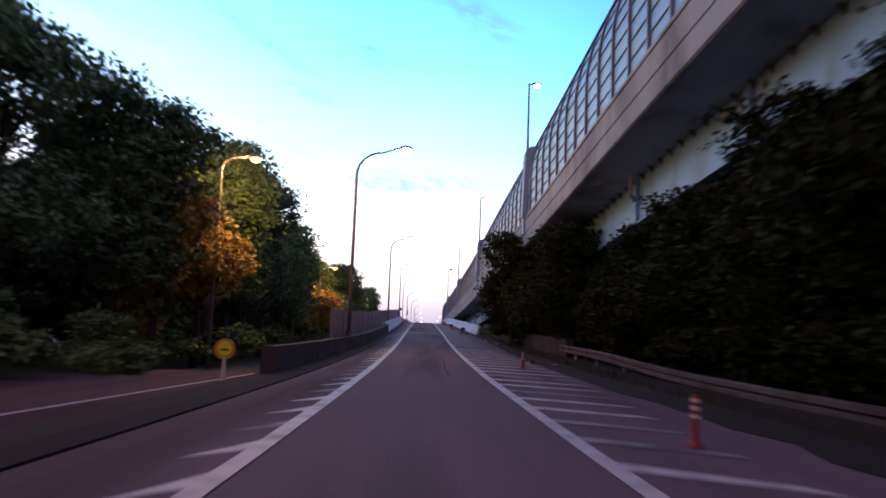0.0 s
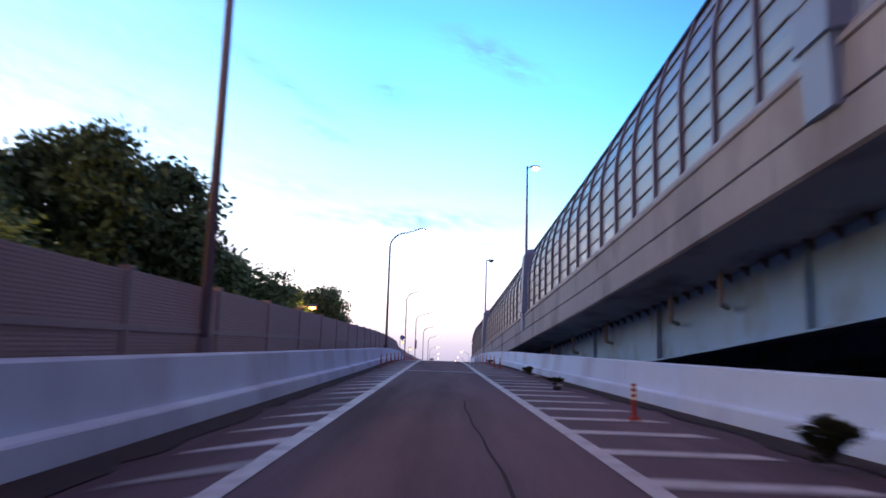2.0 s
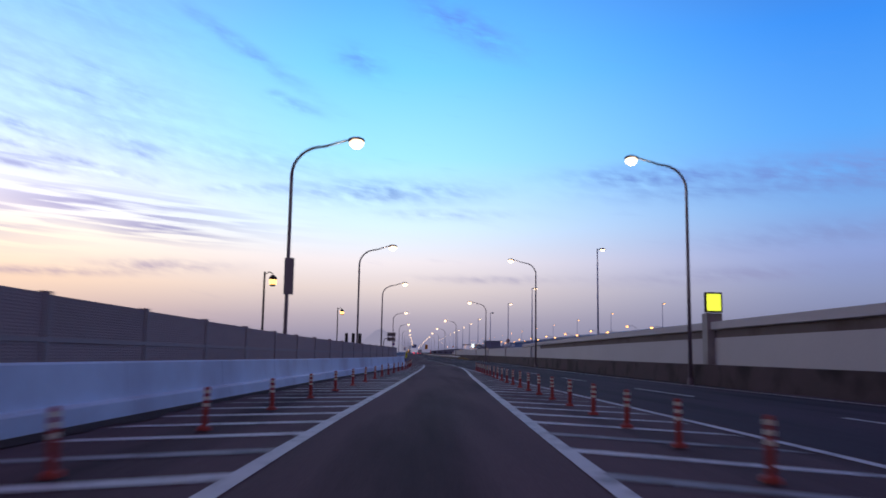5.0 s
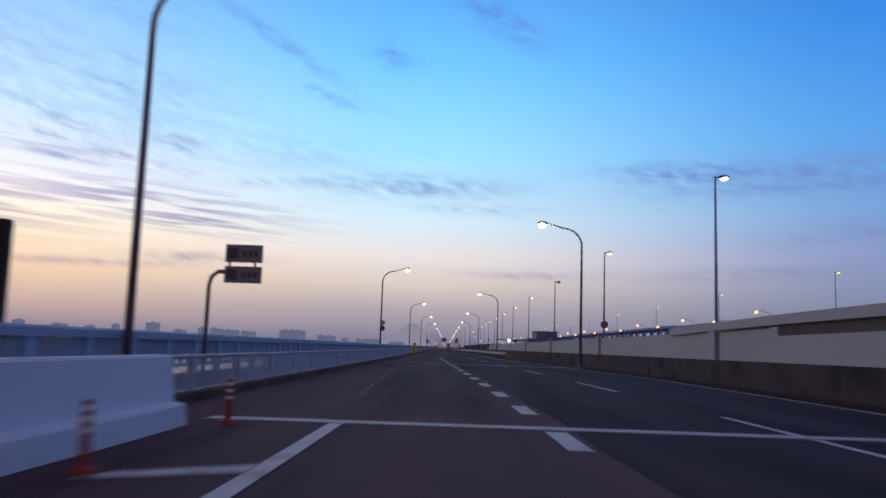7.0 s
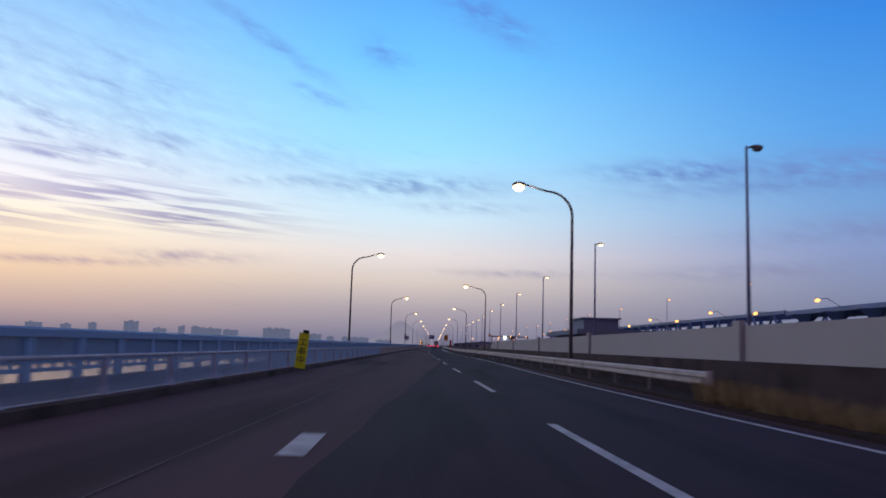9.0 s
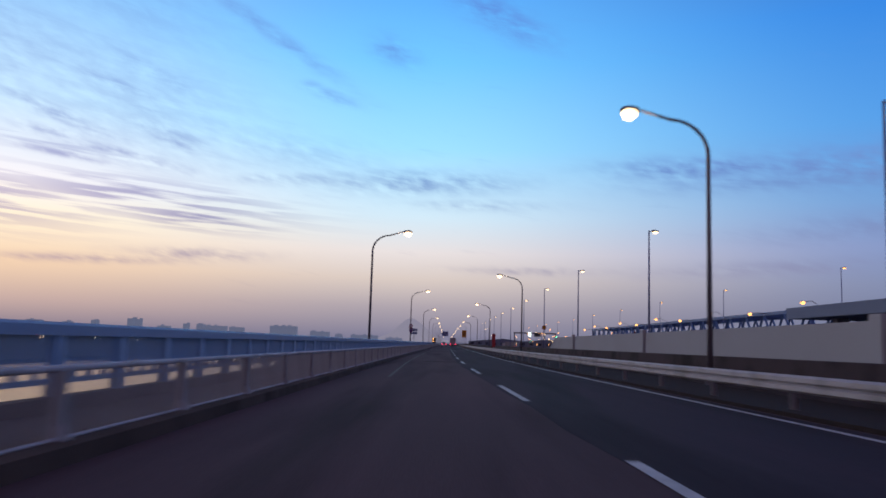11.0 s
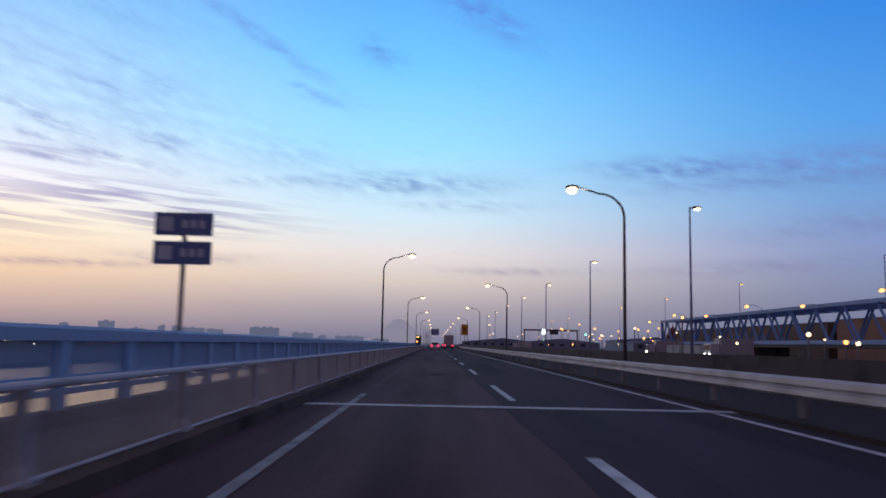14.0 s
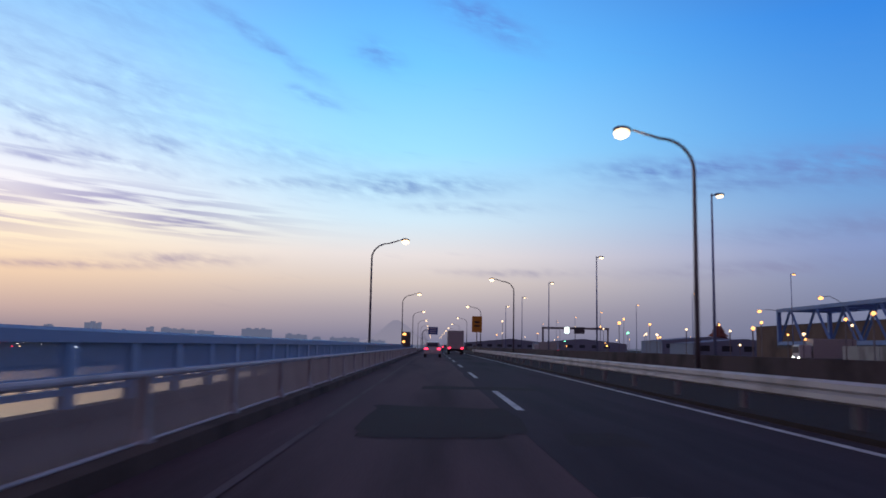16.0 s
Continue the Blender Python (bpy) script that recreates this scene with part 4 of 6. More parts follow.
bp = empty("bridge_parapet", -3.4, 258, 0, "blue steel bridge parapet of posts, rails and close upright bars", "parapet", kind="structure")
y = 255.36
stud_data = None
while y < 760:
    part("beam", at_origin(sweep([(0.10, 1.08), (0.10, 1.22), (0.04, 1.26), (-0.10, 1.26), (-0.12, 1.08)], y, y + 2.055, 3, flat(-3.4), flat(0)), bp), PALE_BLUE, bp)
    part("post", at_origin(boxbm(-3.4, y, 0.66, 0.12, 0.30, 0.86, 0.01), bp), BLUE_STEEL, bp)
    part("low_beam", at_origin(boxbm(-3.4, y + 1.03, 0.475, 0.08, 1.75, 0.07), bp), BLUE_STEEL, bp)
    part("mid_beam", at_origin(boxbm(-3.4, y + 1.03, 0.64, 0.08, 1.75, 0.06), bp), BLUE_STEEL, bp)
    for q in (0.52, 1.03, 1.54):
        if stud_data is None:
            stud = part("stud", boxbm(0, 0, 0.56, 0.05, 0.12, 0.10), BLUE_STEEL, bp)
            stud_data = stud.data
        else:
            stud = new("stud", stud_data)
            stud.parent = bp
        stud.location = (0, y + q - 258, 0)
    y += 2.06
part("base", at_origin(sweep([(0.12, -0.2), (0.12, 0.27), (-0.12, 0.27), (-0.12, -0.2)], 255.2, 762, 20, flat(-3.4), flat(0)), bp), WALKWAY, bp, "brown-grey concrete base")
bar_mesh = part("upright_bar", boxbm(0, 0, 0.875, 0.03, 0.055, 0.41), BLUE_STEEL, bp)
bar_mesh.location = (0, 196.5, 0)
for i in range(1, 300):
    ob = new("upright_bar", bar_mesh.data)
    ob.parent = bp
    ob.location = (0, 196.5 + 0.14 * i, 0)
bm = bmesh.new()
for i in range(3600):
    y = 256.5 + i * 0.14
    if y < 640 and not 454.4 < y < 496.45:
        add_box(bm, -3.4, y, 0.875, 0.03, 0.055, 0.41)
tagged(part("balusters", at_origin(bm, bp), BLUE_STEEL, bp), kind="stuff")

# ---- lamps ----


def curved_lamp(x, y, z, reach, side, base, lit=True, group="street lamps with curved arm"):
    """Tapered pole that bends over into an arm; side is the way that the arm points."""
    top = empty("street_lamp", x - side * reach, y, base, "grey street lamp with a curved arm, " + ("lit warm white" if lit else "unlit"), "street lamp", group)
    h = z - base
    pts, rad = [(0, 0, 0), (0, 0, h * 0.5)], [0.095, 0.078]
    r = 1.15
    pts.append((0, 0, h - r - 0.22))
    rad.append(0.066)
    for k in range(1, 9):
        a = math.pi / 2 * k / 8
        pts.append((side * (r * 1.05) * (1 - math.cos(a)), 0, h - r - 0.22 + r * math.sin(a)))
        rad.append(0.064 - 0.002 * k)
    pts.append((side * (reach - 0.05), 0, h + 0.06))
    rad.append(0.042)
    part("pole", tube(pts, rad, 12), POLE, top, smooth=True)
    part("base_plate", tube([(0, 0, -0.02), (0, 0, 0.28)], 0.15, 12), POLE, top)
    head = part("lamp_head", ball((side * (reach + 0.30), 0, h + 0.06), 0.34, (1.0, 0.62, 0.42)), POLE, top, smooth=True)
    part("glass", ball((side * (reach + 0.32), 0, h - 0.05), 0.29, (1.0, 0.85, 0.75)), LAMP_ON if lit else LAMP_OFF, head, smooth=True)
    return top


def straight_lamp(x, y, z, base, lit=True, mat=None, group="tall street lamps with short bracket"):
    top = empty("street_lamp", x - 0.35, y, base, "tall straight blue-grey street lamp with a short bracket, " + ("lit" if lit else "unlit"), "street lamp", group)
    h = z - base
    part("pole", tube([(0, 0, 0), (0, 0, h * 0.5), (0, 0, h + 0.1)], [0.10, 0.08, 0.055], 12), POLE_BLUE, top, smooth=True)
    part("bracket", tube([(0, 0, h), (0.2, 0, h + 0.05), (0.35, 0, h + 0.04)], 0.035, 8), POLE, top)
    head = part("lamp_head", ball((0.48, 0, h + 0.06), 0.32, (1.0, 0.5, 0.35)), POLE, top, smooth=True)
    part("glass", ball((0.50, 0, h - 0.02), 0.24, (1.0, 0.7, 0.6)), (mat or LAMP_ON) if lit else LAMP_OFF, head, smooth=True)
    return top


def light_at(name, x, y, z, watts, col, r=0.25):
    lt = new(name, bpy.data.lights.new(name, "POINT"))
    lt.data.energy, lt.data.color, lt.data.shadow_soft_size = watts, col, r
    lt.location = (x, y, z)


WARM = (1.0, 0.78, 0.55)
for x, y, z in ((-1.58, 38.1, 5.47), (-1.94, 84.1, 7.26), (-2.03, 130.1, 9.22), (-2.75, 175.6, 9.74), (-2.28, 207.3, 9.42), (-1.6, 236, 9.1), (-1.0, 264.8, 8.84),
                (-1.45, 329.4, 8.84), (-1.45, 392.3, 8.84), (-1.45, 454.9, 8.84), (-1.45, 518.3, 8.84), (-1.45, 582.9, 8.84), (-1.45, 646, 8.84)):
    curved_lamp(x, y, z, 2.0 if 150 < y < 190 else 2.15 if y > 190 else 2.06 if 120 < y else 2.05 if y < 50 else 1.9, 1, -10.0 if 200 < y < 258 else -5.45 if 150 < y < 200 else road_z(y) + (0.85 if 71 < y < 258 else 0.70 if y < 71 else 0.1))
    if y < 600:
        light_at("lamp_light", x + 0.32, y, z - 0.35, 60, WARM)
for k in range(11):
    curved_lamp(-1.45, 706.7 + 62.5 * k, 8.84, 2.15, 1, 0.1)
for x, y, z in ((10.6, 212.4, 10.3), (10.4, 256.4, 10.7), (9.26, 299.2, 9.12), (7.9, 360.3, 8.76), (7.85, 424.2, 8.76), (7.85, 487.0, 8.78), (7.85, 551.5, 8.78), (7.9, 614.6, 8.76), (7.95, 677.4, 8.76)):
    curved_lamp(x, y, z, 2.22, -1, 0.1)
    if y < 620:
        light_at("lamp_light", x - 0.32, y, z - 0.35, 60, WARM)
for k in range(11):
    curved_lamp(7.95, 740 + 62.5 * k, 8.76, 2.22, -1, 0.1)
for i, (x, y, z) in enumerate(((18.25, 252, 11.4), (17.9, 292, 10.85), (18.25, 324.4, 10.55), (18.25, 359, 10.6), (18.25, 393.7, 10.55), (18.25, 428, 10.55), (18.25, 462.5, 10.55), (18.3, 497.1, 10.5),
                               (18.25, 530.8, 10.55), (18.3, 566, 10.55), (18.35, 600.6, 10.5), (18.25, 634.8, 10.55), (18.25, 669, 10.55), (18.25, 703, 10.55), (18.25, 738, 10.55), (18.25, 772, 10.55))):
    straight_lamp(x, y, z, 1.0 if y < 515 else -0.3, lit=i not in (3,))
    if 280 < y < 515:
        tagged(part("pilaster", boxbm(17.42, y, 1.2, 0.3, 0.9, 2.9, 0.03), GREY_WALL), "concrete pilaster at a lamp foot", "pilaster", kind="structure")
for i, (x, y, z, b) in enumerate(((5.95, 47.9, 12.4, 6.3), (5.35, 82.2, 11.5, 5.4), (5.05, 118.5, 11.15, 4.6), (4.75, 153.15, 10.6, 4.0))):
    x = parapet_x(y) + 0.42
    straight_lamp(x, y, z, b - 2.2, lit=i < 3, group="lamps on the viaduct parapet")
    bx = empty("lamp_casing", parapet_x(y), y, parapet_z(y), "broad blue-grey steel casing round a lamp foot on the parapet", "casing", kind="structure")
    hb = barrier_h(y)
    bm = bmesh.new()
    rings = []
    for z, near, half in ((-0.95, -0.12, 0.42), (0.10, -0.16, 0.46), (0.11, -0.22, 0.55), (hb - 0.25, -0.10, 0.55), (hb + 0.06, 0.12, 0.50)):
        rings.append([bm.verts.new(v) for v in ((0.55, -half - 0.36, z), (near, -half, z), (near, half, z), (0.55, half + 0.36, z))])
    for p, q in zip(rings, rings[1:]):
        for k in range(4):
            bm.faces.new((p[k], p[(k + 1) % 4], q[(k + 1) % 4], q[k]))
    bm.faces.new(rings[0])
    bm.faces.new(rings[-1][::-1])
    part("shell", bm, PEDESTAL, bx)
    for k in range(1, 5):
        part("seam", boxbm(-0.205 if k < 4 else -0.18, 0, hb * k / 5, 0.03, 1.0, 0.02), BARRIER_STEEL, bx)

# ---- lane delineator posts ----


def delineator():
    top = empty("delineator_post", 0, 0, 0, "red-orange rubber lane post with pale reflective bands", "lane post", "lane posts beside the ramp")
    part("foot", tube([(0, 0, 0), (0, 0, 0.04), (0, 0, 0.06)], [0.10, 0.09, 0.05], 12), ORANGE, top)
    part("stem", tube([(0, 0, 0.05), (0, 0, 0.56), (0, 0, 0.585)], [0.042, 0.04, 0.03], 12), ORANGE, top)
    for z in (0.32, 0.41, 0.50):
        part("band", tube([(0, 0, z), (0, 0, z + 0.045)], 0.046, 12), REFLECT, top, "pale reflective band")
    return top


spots = [(post_left_x(y), y) for y in list(np.arange(112.28, 260.5, 4.22))]
spots += [(3.12, y) for y in np.arange(113.7, 146, 4.22)]
spots += [(3.45 + 0.03 * (y - 178), y) for y in np.arange(178.8, 240, 2.7)]
spots += [(3.05, 9.1), (3.45, 27.8), (3.42, 74.1), (3.15, 84.5)]
proto = delineator()
for i, (x, y) in enumerate(spots):
    m = pose(x, float(y), road_z(float(y)) + 0.02, random.uniform(-2, 2), random.uniform(-2, 2), random.uniform(0, 90))
    if i == 0:
        proto.matrix_basis = m
    else:
        copy_thing(proto, m)


# ---- trees ----
def leaf_mesh(name, seed, radius, height, clumps, per, size, mat, gap=0.0, low=0.0):
    """A crown of many small leaf blades in uneven clumps."""
    rng = np.random.default_rng(seed)
    cents = []
    while len(cents) < clumps:
        p = rng.uniform(-1, 1, 3)
        r = np.linalg.norm(p)
        lump = 0.72 + 0.28 * math.sin(3.1 * p[0] + seed) * math.cos(2.7 * p[1] - seed) + 0.18 * math.sin(5 * p[2] + seed)
        if r < lump and r > 0.25 + gap * rng.random():
            cents.append((p[0] * radius, p[1] * radius, (p[2] * 0.5 + 0.5) * height + low))
    n = clumps * per
    c = np.repeat(np.array(cents), per, axis=0)
    spread = np.repeat(rng.uniform(0.35, 0.85, clumps), per)
    pos = c + rng.normal(0, 1, (n, 3)) * spread[:, None] * np.array([0.52, 0.52, 0.24]) * radius / 3.2
    a = rng.normal(0, 1, (n, 3))
    a[:, 2] *= 0.45
    a /= np.linalg.norm(a, axis=1)[:, None]
    b = np.cross(a, rng.normal(0, 1, (n, 3)))
    b /= np.linalg.norm(b, axis=1)[:, None]
    s = rng.uniform(0.6, 1.3, n)[:, None] * size
    quad = np.stack([pos - a * s, pos + b * s * 0.42, pos + a * s, pos - b * s * 0.42], axis=1).reshape(-1, 3)
    me = bpy.data.meshes.new(name)
    me.from_pydata(quad.tolist(), [], np.arange(n * 4).reshape(-1, 4).tolist())
    me.materials.append(mat)
    return me


def trunk_mesh(seed, h, r, spread):
    rng = random.Random(seed)
    bm = bmesh.new()
    pts = [(0, 0, -0.3), (0.05, 0, h * 0.2), (rng.uniform(-0.2, 0.2), rng.uniform(-0.2, 0.2), h * 0.5), (rng.uniform(-0.4, 0.4), rng.uniform(-0.4, 0.4), h * 0.9)]
    add_tube(bm, pts, [r * 1.25, r, r * 0.7, r * 0.25], 8)
    for k in range(8):
        z = h * rng.uniform(0.25, 0.75)
        a = rng.uniform(0, 6.28)
        l = spread * rng.uniform(0.5, 0.95)
        p0 = Vector((0, 0, z))
        p2 = p0 + Vector((math.cos(a) * l, math.sin(a) * l, h * rng.uniform(0.08, 0.3)))
        p1 = p0.lerp(p2, 0.5) + Vector((0, 0, -0.2))
        add_tube(bm, [p0, p1, p2], [r * 0.5, r * 0.32, r * 0.1], 6)
    me = bpy.data.meshes.new("trunk")
    bm.to_mesh(me)
    bm.free()
    me.materials.append(BARK)
    return me


BIG_CROWNS = [leaf_mesh("crown", 11 + k, 3.4, 9.0, 350, 50, 0.155, LEAF, 0.25, 2.6) for k in range(4)]
MID_CROWNS = [leaf_mesh("crown", 31 + k, 2.9, 6.6, 270, 52, 0.145, LEAF, 0.2, 2.0) for k in range(3)]
LAMPLIT_CROWNS = [leaf_mesh("crown", 51 + k, 2.3, 5.2, 210, 50, 0.12, LEAF_LAMPLIT, 0.1, 1.0) for k in range(2)]
SHADE_CROWNS = [leaf_mesh("crown", 91 + k, 3.0, 6.9, 260, 52, 0.13, LEAF_SHADE, 0.1, 1.6) for k in range(2)]
SHADE_SHRUBS = [leaf_mesh("foliage", 95 + k, 1.5, 2.4, 120, 36, 0.12, LEAF_SHADE, 0.0, 0.1) for k in range(2)]
SHRUBS = [leaf_mesh("foliage", 71 + k, 1.5, 2.2, 110, 34, 0.12, LEAF, 0.0, 0.1) for k in range(3)]
BIG_TRUNKS = [trunk_mesh(5 + k, 11.0, 0.24, 3.0) for k in range(2)]
MID_TRUNKS = [trunk_mesh(15 + k, 8.0, 0.17, 2.3) for k in range(2)]


def tree(x, y, z, crown, trunk, s, sz, label, rz, stem=0.84):
    t = empty("tree", x, y, z, label, "tree", "roadside trees", rz)
    for nm, me in (("trunk", trunk), ("crown", crown)):
        o = new(nm, me)
        o.parent = t
        o.scale = (s, s, sz * (stem if nm == "trunk" else 1.0))
    return t


rt = random.Random(4)
BIG = [(-13.5, -6), (-12.4, 3), (-12.9, 11), (-13.5, 17), (-12.0, 22), (-11.4, 28.5), (-13.5, 33), (-11.2, 40.5), (-11.6, 46), (-12.0, 52.5), (-13.6, 57), (-12.6, 61.5), (-12.4, 66.5), (-12.8, 71), (-13.0, 76.8), (-11.8, 88.8), (-18.5, 5), (-18, 24), (-17.5, 40), (-18, 54), (-18, 68)]
big_top = curve((0, 12.6), (22, 11.9), (30, 11.6), (37, 11.8), (42, 13.4), (53, 13.9), (57, 9.8), (61, 11.4), (68, 12.2), (73, 12.6), (78, 12.8), (90, 9.0))
for i, (x, y) in enumerate(BIG):
    s = rt.uniform(0.85, 1.05)
    top = big_top(y) * (1.0 if x > -14 else 1.06) + rt.uniform(-0.3, 0.3)
    tree(x, y, -5.4, BIG_CROWNS[i % 4], BIG_TRUNKS[i % 2], s, top / 11.9, "tall dense dark green roadside tree on a slim trunk", rt.uniform(0, 360))
MID = [(-14.5, 75), (-12.3, 87), (-13.4, 91), (-11.4, 93.5), (-10.8, 98.5), (-11.5, 103), (-10.8, 108), (-12.8, 112), (-10.8, 115), (-11, 119), (-11.6, 126), (-10.5, 131), (-10.6, 136), (-11, 141.5), (-10.8, 147), (-12, 151), (-9.8, 157.5), (-10.2, 162), (-16, 90), (-16, 106), (-16, 122), (-16, 138)]
mid_top = curve((75, 12.3), (86, 10.5), (98, 10.8), (108, 9.3), (112, 8.3), (115, 7.4), (119, 7.7), (124, 9.0), (132, 11.0), (140, 10.8), (147, 10.0), (151, 8.6), (158, 7.5), (163, 6.9))
for i, (x, y) in enumerate(MID):
    top = mid_top(y) + rt.uniform(-0.3, 0.3)
    tree(x, y, -5.4, MID_CROWNS[i % 3], MID_TRUNKS[i % 2], rt.uniform(0.9, 1.15), top / 7.9, "leafy dark green roadside tree behind the fence", rt.uniform(0, 360))
for i, (x, y, top) in enumerate(((-10.6, 31.0, 9.8), (-10.0, 35.0, 9.0), (-10.8, 83.2, 8.6), (-12.6, 37.5, 10.4))):
    tree(x, y, -5.4, LAMPLIT_CROWNS[i % 2], MID_TRUNKS[i % 2], 1.05, top / 6.4, "tree under an amber street lamp, lamplight painted into its leaves", rt.uniform(0, 360), 0.55)
# trees at negative y are never in view, added to block sky light
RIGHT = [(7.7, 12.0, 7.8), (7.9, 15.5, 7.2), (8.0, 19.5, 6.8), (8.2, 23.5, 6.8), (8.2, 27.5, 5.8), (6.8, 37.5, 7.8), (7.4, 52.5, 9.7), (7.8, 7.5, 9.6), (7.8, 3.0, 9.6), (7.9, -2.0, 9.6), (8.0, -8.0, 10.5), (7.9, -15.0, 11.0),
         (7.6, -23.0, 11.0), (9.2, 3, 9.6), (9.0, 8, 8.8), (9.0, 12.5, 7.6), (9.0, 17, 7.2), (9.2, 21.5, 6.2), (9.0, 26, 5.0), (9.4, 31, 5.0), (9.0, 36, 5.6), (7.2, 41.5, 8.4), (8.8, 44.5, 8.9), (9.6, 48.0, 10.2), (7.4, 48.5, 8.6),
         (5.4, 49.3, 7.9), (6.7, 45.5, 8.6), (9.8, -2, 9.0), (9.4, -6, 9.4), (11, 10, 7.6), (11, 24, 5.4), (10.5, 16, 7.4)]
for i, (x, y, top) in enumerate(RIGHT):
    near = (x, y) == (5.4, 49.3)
    tree(x, y, -4.3 if near else -5.2, SHADE_CROWNS[i % 2], MID_TRUNKS[i % 2], 0.80 if near else 0.9, top / 8.9, "dense tree crowding under the viaduct, leaves blackened with painted shade", rt.uniform(0, 360))


def shrub(x, y, z, k, s, label="low dark roadside shrub", dark=False):
    t = empty("shrub", x, y, z, label, "shrub", "roadside shrubs", rt.uniform(0, 360))
    o = new("foliage", SHADE_SHRUBS[k % 2] if dark else SHRUBS[k % 3])
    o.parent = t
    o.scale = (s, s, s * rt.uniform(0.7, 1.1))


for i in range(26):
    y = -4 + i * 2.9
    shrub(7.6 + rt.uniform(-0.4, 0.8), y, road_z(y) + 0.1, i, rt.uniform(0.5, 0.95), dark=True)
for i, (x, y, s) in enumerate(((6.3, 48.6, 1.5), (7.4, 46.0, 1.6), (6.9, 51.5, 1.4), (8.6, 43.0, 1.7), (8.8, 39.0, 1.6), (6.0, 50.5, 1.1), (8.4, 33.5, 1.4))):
    shrub(x, y, road_z(y) + 0.05, i, s, "dense shrub under the viaduct, leaves blackened with painted shade", dark=True)
for i in range(24):
    y = -8 + i * 4.2
    shrub(-10.6 + rt.uniform(-0.6, 0.5), y, -5.4, i, rt.uniform(0.7, 1.2))
for i in range(30):
    y = -10 + i * 5.2
    shrub(-16.5 + rt.uniform(-1.5, 1.5), y, -5.4, i, rt.uniform(1.7, 2.4), "broad dark shrub among the trees")
    shrub(-22.5 + rt.uniform(-1.5, 1.5), y + 2, -5.4, i + 1, rt.uniform(2.0, 2.8), "broad dark shrub among the trees")
for i, (x, y, s) in enumerate(((5.6, 63.5, 0.55), (6.2, 60, 0.7), (5.0, 68.5, 0.3), (-5.0, 13.0, 0.42), (3.9, 79.5, 0.22), (3.55, 96, 0.16), (3.6, 104.5, 0.15), (3.25, 124, 0.14))):
    shrub(x, y, road_z(y) + 0.06, i, s, "small weedy shrub growing from the road edge", dark=y > 70)

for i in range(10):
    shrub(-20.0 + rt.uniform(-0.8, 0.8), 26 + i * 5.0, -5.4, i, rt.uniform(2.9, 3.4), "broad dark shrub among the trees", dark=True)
# shrubs added over the trunks, where there is only darkness
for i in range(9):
    shrub(7.9 + rt.uniform(-0.2, 0.3), 1 + i * 2.7, road_z(i * 2.7) - 0.1, i, rt.uniform(0.95, 1.15), "dense shrub under the viaduct, leaves blackened with painted shade", dark=True)

# dry grass by the guard rail's end
bm = bmesh.new()
rg = random.Random(9)
for k in range(2600):
    y = rg.uniform(328.5, 341.8)
    x = line_r(y) + 0.8 + abs(rg.gauss(0, 0.4))
    h = rg.uniform(0.12, 0.34) + 0.34 * max(0.0, (y - 332) / 10)
    lx, ly = rg.uniform(-0.25, 0.25), rg.uniform(-0.25, 0.25)
    a = rg.uniform(0, 3.14)
    w = 0.02
    vs = [bm.verts.new(v) for v in ((x - w * math.cos(a), y - w * math.sin(a), 0.05), (x + w * math.cos(a), y + w * math.sin(a), 0.05), (x + lx, y + ly, 0.05 + h))]
    bm.faces.new(vs)
tagged(part("grass_tuft", bm, GRASS_DRY), "patch of dry straw-coloured grass by the guard rail", "grass", kind="stuff")
bm = bmesh.new()
for k in range(4200):
    y = rg.uniform(2, 74)
    x = 5.0 + 0.006 * y + abs(rg.gauss(0, 0.7))
    h = rg.uniform(0.05, 0.22) * (1.6 if math.sin(y * 0.9) > 0.3 else 0.8)
    a = rg.uniform(0, 3.14)
    z = road_z(y) + 0.1
    vs = [bm.verts.new(v) for v in ((x - 0.012 * math.cos(a), y - 0.012 * math.sin(a), z), (x + 0.012 * math.cos(a), y + 0.012 * math.sin(a), z), (x + rg.uniform(-0.15, 0.15), y + rg.uniform(-0.1, 0.1), z + h))]
    bm.faces.new(vs)
tagged(part("grass_tuft", bm, WEED), "dark weeds and thin grass on the dirt strip", "grass", kind="stuff")
for k in range(14):
    y = rg.uniform(28, 110)
    x = rg.uniform(3.1, 4.3) if y > 74 else rg.uniform(4.2, 5.2)
    bm = ball((0, 0, 0), rg.uniform(0.05, 0.12), (1.2, 0.9, 0.6), 7, 5)
    for v in bm.verts:
        v.co *= rg.uniform(0.8, 1.2)
    st = part("stone", bm, CONCRETE if k % 3 else BLACK)
    st.location = (x, y, road_z(y) + 0.06)
    tagged(st, "small lump of rubble on the road edge", "stone", "rubble on the road edge")

# right guard rail at the foot of the ramp
verge_drop = curve((8, -0.30), (18, -0.24), (30, 0.0))


def verge_z(y):
    return road_z(y) + verge_drop(y)


g2 = empty("guard_rail", 6.4, 0, -5.1, "dirty guard rail under the trees, browned with painted shade", "guard rail", kind="structure")
y = -12.0
while y < 33:
    part("beam", at_origin(sweep([(dx, dz - 0.02) for dx, dz in WB], y, y + 3.98, 2, flat(6.2), verge_z), g2), SHADED_RAIL, g2)
    part("rail_post", at_origin(tube([(6.3, y + 1, verge_z(y) - 0.1), (6.3, y + 1, verge_z(y) + 0.68)], 0.06, 8), g2), STEEL, g2)
    y += 4.0


